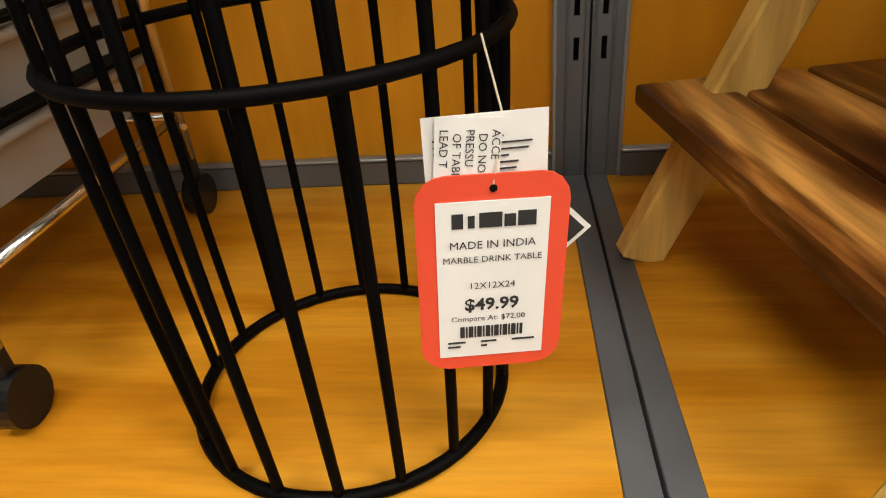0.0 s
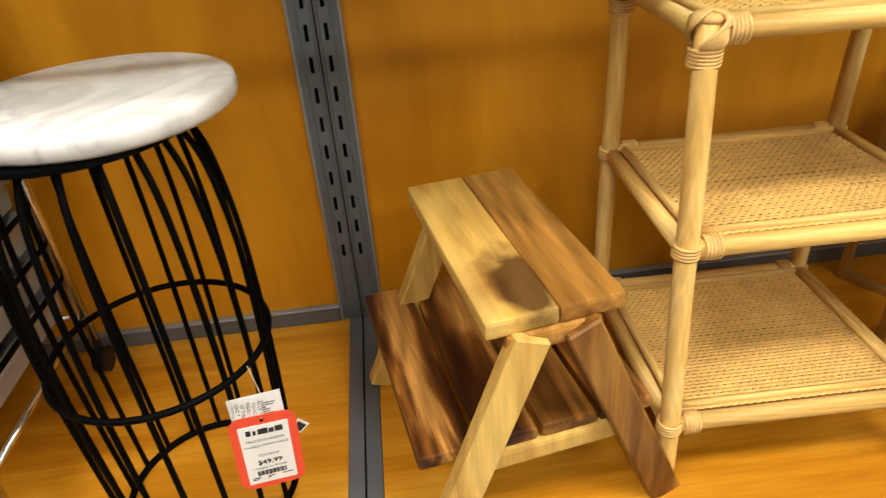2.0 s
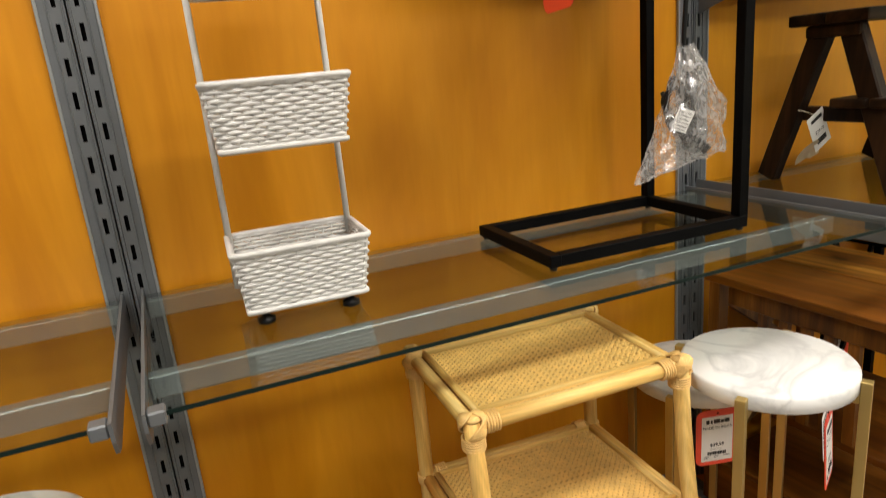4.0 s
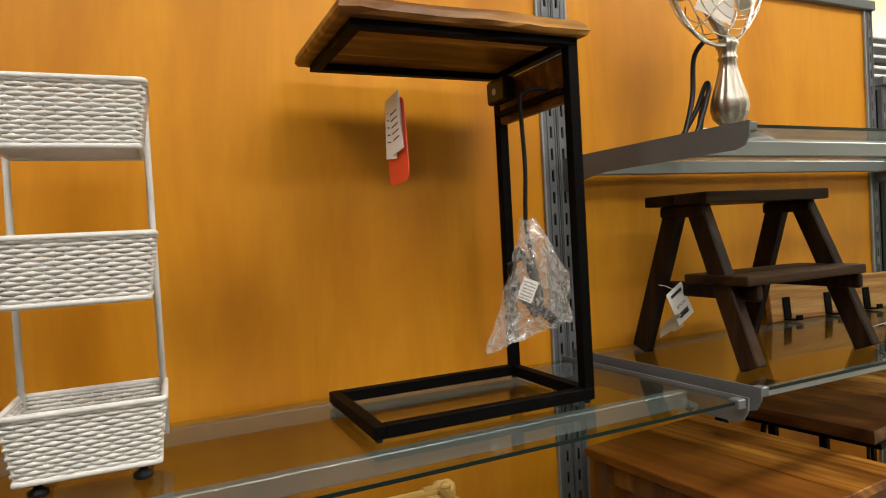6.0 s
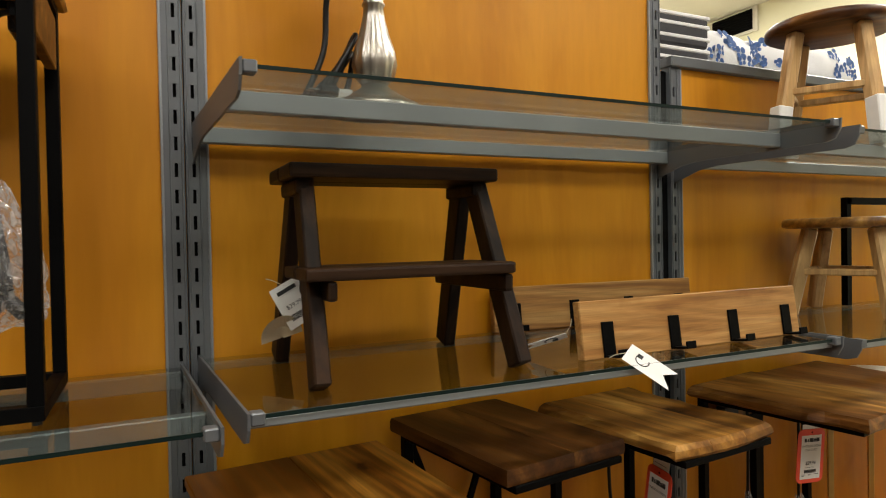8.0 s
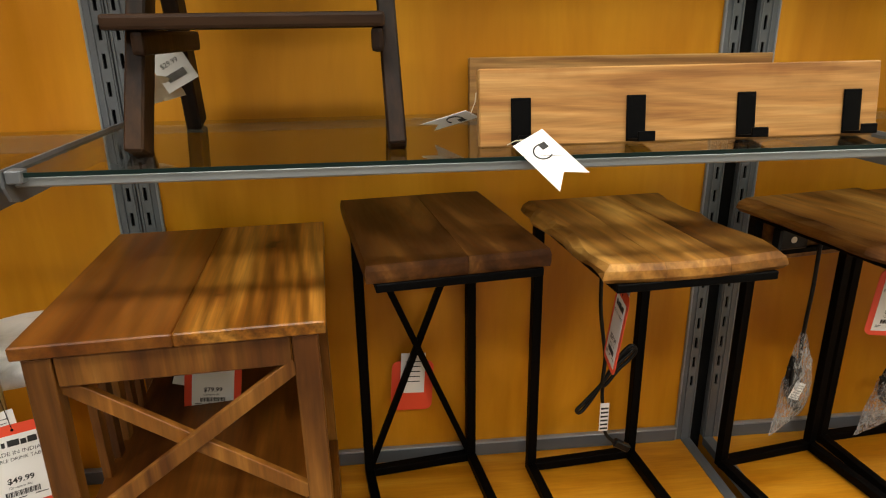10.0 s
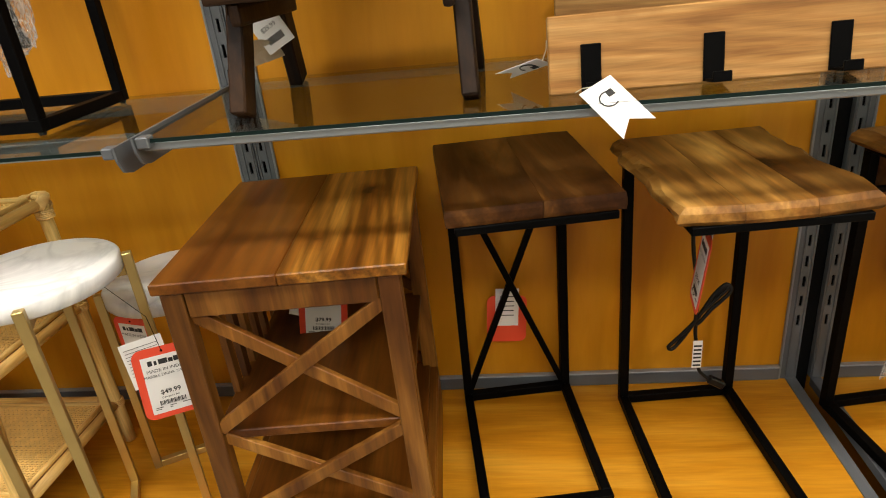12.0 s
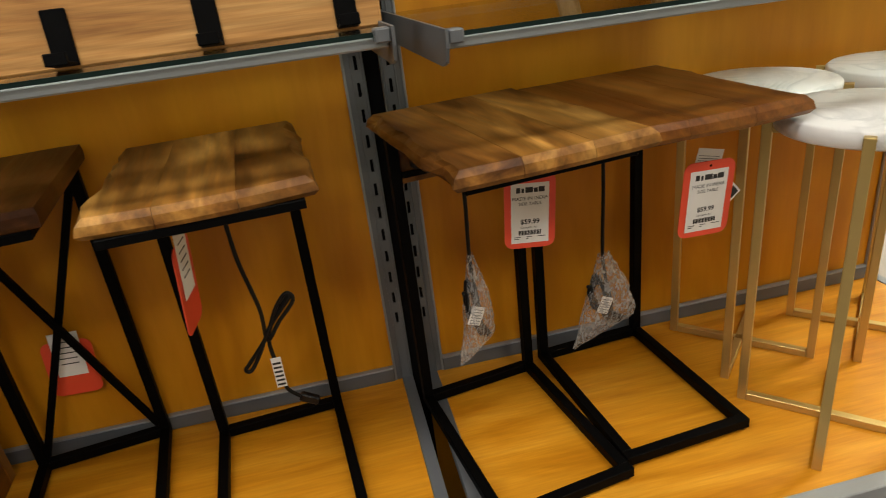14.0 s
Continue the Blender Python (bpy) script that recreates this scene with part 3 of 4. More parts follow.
def cord(pts, r=0.0025):
    """A smooth cable through the points."""
    P = [Vector(p) for p in pts]
    out = []
    for i in range(len(P) - 1):
        a, b, c, d = P[max(i - 1, 0)], P[i], P[i + 1], P[min(i + 2, len(P) - 1)]
        for s in range(6):
            u = s / 6
            out.append(0.5 * ((2 * b) + (c - a) * u + (2 * a - 5 * b + 4 * c - d) * u * u + (3 * b - a - 3 * c + d) * u ** 3))
    out.append(P[-1])
    return tube(out, r, 7)


def bag_mesh(w, h, d, seed):
    """A crumpled clear bag, gathered at its top, wide and slanted at its foot, hanging from the origin."""
    rr = random.Random(seed)
    b = bmesh.new()
    n, k = 26, 18
    rings = []
    for i in range(k + 1):
        u = i / k
        left, right = -w * (0.08 + 0.5 * u ** 1.3), w * (0.1 + 0.42 * math.sin(math.pi / 2 * min(1, u * 1.25)))
        deep = d / 2 * (0.25 + 0.85 * math.sin(math.pi * 0.85 * u)) * (1 - 0.85 * u ** 8)
        ring = []
        for j in range(n):
            a = 2 * math.pi * j / n
            c, sn = math.cos(a), math.sin(a)
            q = 1 + 0.2 * noise.noise((c * 2.4 + seed, sn * 2.4, u * 5)) + 0.1 * noise.noise((c * 5 + seed, sn * 5, u * 9)) + 0.025 * rr.uniform(-1, 1)
            z = -h * u * (1 - 0.13 * c * u) + 0.004 * rr.uniform(-1, 1)
            ring.append(b.verts.new(((left + right) / 2 + c * (right - left) / 2 * q, sn * deep * q, z)))
        rings.append(ring)
    for a, c in zip(rings, rings[1:]):
        for j in range(n):
            b.faces.new((a[j], a[(j + 1) % n], c[(j + 1) % n], c[j]))
    b.faces.new(rings[-1])
    return b


def bagged_plug(m, drop, w=0.085, h=0.2, d=0.05, seed=1, label="black power cord coiled in a clear plastic bag", lead=()):
    """The cord comes down from the origin and ends in the bag."""
    t = thing("power_cord", m, label, "power cord", "bagged power cords")
    coil = [(w * (0.2 * math.cos(i * 2.2) - 0.06), 0.008 * math.sin(i * 1.3), -drop - h * (0.44 + 0.3 * math.sin(i * 2.2 + 0.6))) for i in range(11)]
    part("cable", cord(list(lead) + [(0, 0, 0), (0.003, 0, -drop * 0.5), (0, 0, -drop)] + coil, 0.0042), M_CORD, t, "", True)
    part("plug", beam((w * 0.08, 0, -drop - h * 0.66), (w * 0.3, 0, -drop - h * 0.78), 0.018, 0.016, (0, 1, 0), 0.003), M_RUBBER, t)
    wl = part("warning_label", box(-0.014, 0.014, -0.0145, -0.0135, -0.04, 0), M_PAPER, t, "white warning label", False, pose(0.004, 0, -drop - h * 0.42, 0, 24, 0))
    lb = bmesh.new()
    for i in range(6):
        box(-0.011, 0.011, -0.0152, -0.0147, -0.037 + 0.006 * i, -0.0358 + 0.006 * i, 0, lb)
    tagged(part("small_print", lb, M_INK, wl), kind="stuff")
    g = part("bag", bag_mesh(w, h, d, seed), M_BAG, t, "crumpled clear plastic bag", False, pose(0, 0, -drop + 0.02))
    g.visible_shadow = False
    return t


# ---- first bay: drawer cart, marble drink table ----
def drink_table(m):
    t = thing("marble_drink_table", m, "round white marble drink table on a black wire barrel base", "side table")
    part("tabletop", lathe([(0.14, 0.587), (0.1455, 0.592), (0.147, 0.602), (0.1455, 0.609), (0.141, 0.612)], 56), M_MARBLE, t, "white marble top", True, pose(0.024, 0.018, 0))
    part("rim_plate", lathe([(0.121, 0.578), (0.125, 0.58), (0.125, 0.5855), (0.121, 0.5862)], 48), M_BLACK, t)
    prof = [(0.122, 0.006), (0.1275, 0.12), (0.132, 0.26), (0.1325, 0.36), (0.129, 0.45), (0.119, 0.53), (0.103, 0.573)]
    wire = part("wire", cord([(r, 0, z) for r, z in prof], 0.0039), M_BLACK, t, "", True)
    for i in range(1, 18):
        again(wire, t, pose(0, 0, 0, 0, 0, 20 * i))
    part("bottom_ring", tube(circle(0.123, 0.0055, 56), 0.0052, 8, True), M_BLACK, t, "", True)
    part("middle_ring", tube(circle(0.1365, 0.285, 56), 0.0045, 8, True), M_BLACK, t, "", True)
    return t


drink_table(pose(-0.229, -0.377, 0.0, 0, 0, 17))
price_tag(pose(-0.1035, -0.471, 0.226, 0, 3, 10), "$49.99",
          [("MADE IN INDIA", 0.0068), ("MARBLE DRINK TABLE", 0.0055), ("", 0.006), ("12X12X24", 0.006)], 0.083, 0.128,
          [(-0.012, 0.03, 3, 0.034, 0.05), (-0.004, 0.031, -2, 0.064, 0.05), (0.05, -0.032, 45, 0.018, 0.018)], 0, [(0.005, 0.006, 0.03), (-0.004, 0.018, 0.066)], ("ACCE", "DO NOT", "PRESSU", "OF TABL", "LEAD T"))


def cart(m):
    t = thing("drawer_cart", m, "rolling cart with white plastic drawers in a chrome frame", "drawer cart")
    W, D = 0.34, 0.36
    for x in (0, -W):
        for y in (0, D):
            part("post", tube([(x, y, 0.075), (x, y, 0.78)], 0.0085, 12), M_CHROME, t, "", True)
            c = part("caster", tube([(x - 0.011, y, 0.026), (x + 0.011, y, 0.026)], 0.0255, 20), M_RUBBER, t, "black twin-wheel caster")
            part("fork", box(x - 0.006, x + 0.006, y - 0.008, y + 0.008, 0.045, 0.078, 0.003), M_RUBBER, c)
            part("rivet", tube([(x + 0.007, y - 0.006, 0.118), (x + 0.011, y - 0.009, 0.118)], 0.004, 8), M_CHROME, c)
    for z in (0.128, 0.77):
        for y in (0, D):
            part("rung", tube([(-W, y, z), (0, y, z)], 0.0055, 8), M_CHROME, t, "", True)
        for x in (0, -W):
            part("rung", tube([(x, 0, z), (x, D, z)], 0.0055, 8), M_CHROME, t, "", True)
    for i in range(9):
        z = 0.144 + 0.071 * i
        b = bmesh.new()
        lo, hi = [], []
        for (x, y) in ((-W + 0.045, 0.0), (-0.045, 0.0), (-0.022, 0.02), (-0.022, D), (-W + 0.022, D), (-W + 0.022, 0.02)):
            lo.append(b.verts.new((-W / 2 + (x + W / 2) * 0.93, y, z)))
            hi.append(b.verts.new((x, y - 0.003, z + 0.064)))
        b.faces.new(lo)
        for j in range(6):
            b.faces.new((lo[j], lo[(j + 1) % 6], hi[(j + 1) % 6], hi[j]))
        dr = part("drawer", b, M_WHITEP, t, "white translucent plastic drawer")
        lip = tube([(-W + 0.014, D, z + 0.056), (-W + 0.014, 0.018, z + 0.056), (-W + 0.045, -0.01, z + 0.056), (-0.045, -0.01, z + 0.056), (-0.014, 0.018, z + 0.056), (-0.014, D, z + 0.056)], 0.0062, 8)
        part("lip", lip, M_WHITEP, dr, "", True)
        for x in (-0.008, -W + 0.008):
            part("runner", box(x - 0.004, x + 0.004, 0.0, D, z + 0.066, z + 0.07), M_BLACK, dr, "dark drawer runner")
    return t


cart(pose(-0.49, -0.425, 0))


# ---- step stools ----
def step_stool(m, label, woods, treads, L, H, zt, step, feet, inside=False):
    """Two-step stool: long axis x, steps towards -y. step: ends and front of the lower tread; feet: ends, front and back."""
    t = thing("step_stool", m, label, "step stool")
    wl, wr = woods[0], woods[1]
    part("top_board", box(-L / 2, L / 2, -0.084, 0.006, H - 0.024, H, 0.005, None, 2), treads[0], t, "upper tread board")
    part("top_board", box(-L / 2, L / 2, 0.0065, 0.09, H - 0.024, H, 0.005, None, 2), treads[1], t, "upper tread board")
    n = len(treads) - 2
    wide = (0.155 - step[2]) / n if n > 2 else 0.082
    for i in range(n):
        a = step[2] + wide * i
        part("step_board", box(step[0], step[1], a, a + wide - 0.006, zt - 0.02, zt, 0.005, None, 2), treads[2 + i], t, "lower tread board")
    for x in feet[:2]:
        q = x * 0.93
        part("leg", beam((q, -0.03, H - 0.028), (x, feet[2], 0.0), 0.026, 0.046, (0, 1, 0), 0.003), wl, t, "slanted pale leg" if wl is not wr else "slanted leg")
        part("leg", beam((q + 0.001, 0.03, H - 0.028), (x + 0.001, feet[3], 0.0), 0.026, 0.046, (0, 1, 0), 0.003), wr, t, "slanted leg")
        sx = 0.0435 if inside and x < 0 else 0.0
        part("stretcher", box(x - 0.03 + sx, x - 0.0135 + sx, step[2] + (0.006 if inside else 0.06), 0.125, zt - 0.052, zt - 0.0205, 0.006, None, 2), wl, t, "cross rail under the step")
        part("top_rail", box(q - 0.02, q + 0.004, -0.06, 0.06, H - 0.05, H - 0.0242, 0.007, None, 2), wr, t, "rail under the top")
        for y, z in ((-0.052, H - 0.037), (0.052, H - 0.037)):
            part("bolt", tube([(q + 0.004, y * 0.8, z), (q + 0.0075, y * 0.8, z)], 0.005, 10), M_DARK, t, "recessed dark bolt")
    return t


step_stool(pose(0.226, -0.325, 0.0, 0, 0, -80.4), "acacia wood step stool with streaked light and dark boards", (M_STOOLLZ, M_STOOLMZ),
           (M_STOOLL, M_STOOLM, M_STOOLD, M_STOOLD, M_STOOLM, M_STOOLD), 0.365, 0.362, 0.172, (-0.19, 0.178, -0.175), (-0.158, 0.197, -0.17, 0.172))
step_stool(pose(1.545, -0.222, SH3, 0, 0, 0), "dark walnut stained wooden step stool on a glass shelf", (M_WALNUTZ, M_WALNUTZ), (M_WALNUT,) * 4,
           0.384, 0.35, 0.181, (-0.19, 0.173, -0.172), (-0.17, 0.184, -0.16, 0.142), True)


# ---- rattan stand ----
def rattan_stand(m, w, d, h):
    t = thing("rattan_stand", m, "natural rattan three-tier stand with woven cane shelves", "shelf stand")
    r = 0.0135
    X, Y = w / 2 - r, d / 2 - r

    def front(z):
        return -Y - 0.075 * (1 - z / h)
    for x in (-X, X):
        for y in (-Y, Y):
            part("pole", tube([(x + 0.001 * math.sin(z * 19 + x * 40), (front(z) if y < 0 else y) + 0.001 * math.sin(z * 17 + y * 50), z) for z in [h * i / 10 - (0.006 if i == 10 else 0) for i in range(11)]], r, 14), M_CANE, t, "", True)
    for k, z in enumerate((0.118, 0.384, h - 0.018)):
        F = front(z)
        mid, half = (Y + F) / 2, (Y - F) / 2
        for y in (F, Y):
            part("rail", tube([(-X, y, z - 0.004), (X, y, z - 0.004)], r * 0.92, 12), M_CANEX, t, "", True)
            part("rim_strip", tube([(-X + 0.015, mid + (y - mid) * 0.86, z + 0.006), (X - 0.015, mid + (y - mid) * 0.86, z + 0.006)], 0.0055, 8), M_CANEX, t, "", True)
        for x in (-X, X):
            part("rail", tube([(x, F, z - 0.006), (x, Y, z - 0.006)], r * 0.86, 12), M_CANEY, t, "", True)
            part("rim_strip", tube([(x * 0.91, mid - half * 0.88, z + 0.006), (x * 0.91, mid + half * 0.88, z + 0.006)], 0.0055, 8), M_CANEY, t, "", True)
        b = bmesh.new()
        ny, nx = 44, 60
        rows = []
        for i in range(ny):
            y = mid - half * 0.9 + 1.8 * half * i / (ny - 1)
            rows.append((y, [(-X * 0.94 + 1.88 * X * j / nx) for j in range(nx + 1)]))
        pitch = 1.8 * half / (ny - 1)
        for i, (y, xs) in enumerate(rows):
            wob = random.Random(i)
            off = wob.uniform(-0.0005, 0.0005)
            strip = []
            for j, x in enumerate(xs):
                zz = 0.0009 * math.cos(math.pi * (j + i)) + off
                strip.append([b.verts.new((x, y - pitch * 0.5, zz - 0.0006)), b.verts.new((x, y, zz + 0.0008)), b.verts.new((x, y + pitch * 0.5, zz - 0.0006))])
            for s, q in zip(strip, strip[1:]):
                b.faces.new((s[0], q[0], q[1], s[1])), b.faces.new((s[1], q[1], q[2], s[2]))
        for j in range(nx // 2):
            x = -X * 0.93 + 1.86 * X * j / (nx // 2 - 1)
            box(x - 0.0011, x + 0.0011, mid - half * 0.9, mid + half * 0.9, -0.0016, 0.0007, 0, b)
        tagged(part("woven_shelf", b, M_WEAVE, t, "woven cane shelf panel", False, pose(0, 0, z + 0.004)), kind="stuff")
        part("tray_bottom", box(-X, X, F, Y, z - 0.004, z + 0.0008), M_TRAY, t)
        for x in (-X, X):
            for y in (F, Y):
                b = bmesh.new()
                sx, sy = (1 if x < 0 else -1), (1 if y < 0 else -1)
                if k == 2:
                    for a in range(9):
                        u = radians(10 * a)
                        ax = Vector((sx * math.cos(u), sy * math.sin(u), 0))
                        c = [Vector((x, y, z - 0.003)) + Vector((ax.y * math.cos(q), -ax.x * math.cos(q), math.sin(q))) * 0.0195 + ax * 0.012 * math.sin(q * 2) for q in [2 * math.pi * i / 18 for i in range(18)]]
                        tube(c, 0.0024, 5, True, b)
                    merge(b, lathe([(0.008, h - 0.014), (0.0145, h - 0.012), (0.015, h - 0.008), (0.011, h - 0.004), (0.003, h - 0.003)], 14), Matrix.Translation((x, y, 0)))
                    for a in range(5):
                        tube([(x + 0.0165 * math.cos(q), y + 0.0165 * math.sin(q), z - 0.022 - 0.004 * a) for q in [2 * math.pi * i / 16 for i in range(16)]], 0.0022, 5, True, b)
                else:
                    for a in range(4):
                        tube([(x + 0.0155 * math.cos(q), y + 0.0155 * math.sin(q), z - 0.012 + 0.0045 * a) for q in [2 * math.pi * i / 16 for i in range(16)]], 0.0024, 5, True, b)
                for a in range(5):
                    q0 = 0.02 + 0.0045 * a
                    tube([(x + sx * q0, y + 0.0145 * math.cos(q), z - 0.004 + 0.0145 * math.sin(q)) for q in [2 * math.pi * i / 14 for i in range(14)]], 0.0024, 5, True, b)
                tagged(part("binding", b, M_WRAP, t, "wound cane binding", True), kind="stuff")
    return t


rattan_stand(pose(0.62, -0.288, 0, 0, 0, -1.5), 0.395, 0.29, 0.65)


# ---- marble tables on gold legs ----
def gold_table(m, r, h, label="round white marble table on thin brushed gold legs"):
    t = thing("marble_side_table", m, label, "side table", "marble tables with gold legs")
    part("tabletop", lathe([(r - 0.004, h - 0.03), (r, h - 0.027), (r, h - 0.004), (r - 0.004, h)], 56), M_MARBLE, t, "white marble top", True)
    R = r + 0.0085
    for i in range(4):
        c, s = math.cos(radians(45 + 90 * i)), math.sin(radians(45 + 90 * i))
        part("leg", beam((R * c, R * s, 0.0), (R * c, R * s, h - 0.006), 0.016, 0.016, (c, s, 0), 0.001), M_GOLD, t)
        part("base_bar", beam(((R - 0.0085) * c, (R - 0.0085) * s, 0.0085), (0.0085 * c, 0.0085 * s, 0.0085), 0.016, 0.016, (0, 0, 1), 0.001), M_GOLD, t)
        part("top_bar", beam(((R - 0.0085) * c, (R - 0.0085) * s, h - 0.037), (0.0085 * c, 0.0085 * s, h - 0.037), 0.016, 0.016, (0, 0, 1), 0.001), M_GOLD, t)
    return t


gold_table(pose(0.975, -0.442, 0, 0, 0, -17), 0.138, 0.6)
gold_table(pose(1.06, -0.19, 0, 0, 0, -17), 0.136, 0.46, "small round white marble table on thin gold legs")
gold_table(pose(3.178, -0.425, 0, 0, 0, 0), 0.14, 0.6)
gold_table(pose(3.185, -0.146, 0, 0, 0, 0), 0.137, 0.6)
gold_table(pose(3.47, -0.19, 0, 0, 0, 0), 0.14, 0.6)


# ---- cantilever tables ----
def slab(w, d, z0, z1, live, seed, bow=0.0):
    """A board with planed or wavy natural edges."""
    b = bmesh.new()
    n = 14
    top, bot = [], []
    pts = []
    for i in range(n + 1):
        pts.append((-w / 2 + w * i / n, -d / 2 - bow * math.sin(math.pi * i / n), 0))
    for i in range(1, n + 1):
        pts.append((w / 2, -d / 2 + d * i / n, 1))
    for i in range(1, n + 1):
        pts.append((w / 2 - w * i / n, d / 2, 0))
    for i in range(1, n):
        pts.append((-w / 2, d / 2 - d * i / n, -1))
    rings = []
    for lev, (z, grow) in enumerate(((z0, -0.003 if live else -0.001), (z0 + 0.007, 0.004 if live else 0.0), (z1 - 0.009, 0.0), (z1, -0.01 if live else -0.002))):
        ring = []
        for x, y, s in pts:
            q = 0.0
            if live and s:
                q = 0.016 * noise.noise((y * 9 + seed, seed * 3.1, lev * 0.25)) + 0.006 * noise.noise((y * 40, seed, lev * 0.5))
            fx = (abs(x) / (w / 2)) * (1 if x > 0 else -1)
            fy = max(-1, min(1, y / (d / 2)))
            ring.append(b.verts.new((x + fx * grow + s * q, y + fy * (grow if not live else grow * 0.6), z)))
        rings.append(ring)
    k = len(pts)
    for a, c in zip(rings, rings[1:]):
        for j in range(k):
            b.faces.new((a[j], a[(j + 1) % k], c[(j + 1) % k], c[j]))
    b.faces.new(rings[0][::-1]), b.faces.new(rings[-1])
    return b


def c_table(m, label, mat, cross=False, live=True, power=True, w=0.262, d=0.385, h=0.64, tw=0.3, td=0.41, ty=0.0, seed=1, bow=0.0):
    """Cantilever table: legs at +y, base and top reach to -y."""
    t = thing("cantilever_table", m, label, "side table", "cantilever tables")
    s = 0.02
    yb, yf = d / 2 - s / 2, -d / 2 + s / 2
    xs = w / 2 - s / 2
    th = 0.028
    zt = h - th
    # boards glued side by side
    cuts = [-1.0, -tw * 0.19, tw * 0.16, 1.0] if live else [-1.0, tw * 0.04, 1.0]
    for a, c in zip(cuts, cuts[1:]):
        b = slab(tw, td, zt, h, live, seed, bow)
        for x, n in ((a, -1), (c, 1)):
            if abs(x) < 0.9:
                x -= n * 0.0003
                r = bmesh.ops.bisect_plane(b, geom=b.verts[:] + b.edges[:] + b.faces[:], plane_co=(x, 0, 0), plane_no=(n, 0, 0.0), clear_outer=True)
                bmesh.ops.holes_fill(b, edges=[e for e in r["geom_cut"] if isinstance(e, bmesh.types.BMEdge)])
        part("top_board", b, mat, t, "thick live-edge wooden board" if live else "planed wooden board", False, pose(0, ty, 0))
    for x in (-xs, xs):
        part("leg", beam((x, yb, 0.006 + s), (x, yb, zt - 0.013), s, s, (0, 1, 0), 0.001), M_BLACK, t)
        part("base_bar", beam((x, yf + s / 2, 0.006 + s / 2), (x, yb + s / 2, 0.006 + s / 2), s, s, (0, 0, 1), 0.001), M_BLACK, t)
        part("top_bar", beam((x, yf + s / 2, zt - 0.0065), (x, yb + s / 2, zt - 0.0065), s, 0.013, (0, 0, 1), 0.001), M_BLACK, t)
        for y in (yf, yb):
            part("glide", lathe([(0.006, 0.0), (0.007, 0.0058)], 10), M_RUBBER, t, "", False, pose(x, y, 0))
    for z, hi in ((0.006 + s / 2, s), (zt - 0.0065, 0.013)):
        part("cross_bar", beam((-xs - s / 2, yf, z), (xs + s / 2, yf, z), s, hi, (0, 0, 1), 0.001), M_BLACK, t)
        part("cross_bar", beam((-xs + s / 2, yb, z), (xs - s / 2, yb, z), s, hi, (0, 0, 1), 0.001), M_BLACK, t)
    if cross:
        for a, y in ((1, yb - 0.004), (-1, yb + 0.006)):
            part("brace", beam((-a * xs * 0.95, y, zt - s), (a * xs * 0.95, y, 0.03), 0.014, 0.009, (0, 1, 0)), M_BLACK, t, "diagonal brace")
    if power:
        part("apron", box(-xs + s / 2, xs - s / 2, yb - 0.008, yb + 0.008, zt - s - 0.085, zt - s - 0.0005, 0.002), mat, t, "wooden apron board")
        part("apron_bar", beam((-xs + s / 2, yb - 0.014, zt - s - 0.066), (xs - s / 2, yb - 0.014, zt - s - 0.066), 0.01, 0.01, (0, 1, 0)), M_BLACK, t)
        o = part("outlet_box", box(-0.098, -0.028, yb - 0.045, yb - 0.0195, zt - s - 0.052, zt - s - 0.006, 0.004), M_RUBBER, t, "black power outlet box")
        part("button", tube([(-0.066, yb - 0.0465, zt - s - 0.03), (-0.066, yb - 0.0445, zt - s - 0.03)], 0.0068, 14), M_PAPER, o, "small white button")
    return t


c_table(pose(1.791, -0.217, 0, 0, 0, 8), "cantilever table with dark wood top and black crossed metal frame", M_LIVED, True, False, False, 0.26, 0.385, 0.65, 0.288, 0.4, 0.013, 1)
c_table(pose(2.154, -0.25, 0, 0, 0, 5), "live-edge wood cantilever table on a black metal frame", M_LIVE, False, True, False, 0.264, 0.39, 0.642, 0.298, 0.395, 0.012, 5, 0.012)
c_table(pose(2.606, -0.281, 0, 0, 0, 9), "live-edge wood cantilever table with black power outlet", M_LIVE, False, True, True, 0.264, 0.395, 0.642, 0.305, 0.425, -0.003, 9, 0.004)
c_table(pose(2.88, -0.226, 0, 0, 0, 5), "reddish wood cantilever table with black metal frame", M_XTY, False, True, True, 0.262, 0.39, 0.64, 0.312, 0.4, -0.026, 14, 0.008)
c_table(pose(0.82, -0.217, SH2, 0, 0, -91), "wood cantilever table with power outlet on a glass shelf", M_LIVE, False, True, True, 0.266, 0.4, 0.655, 0.3, 0.43, -0.005, 21)


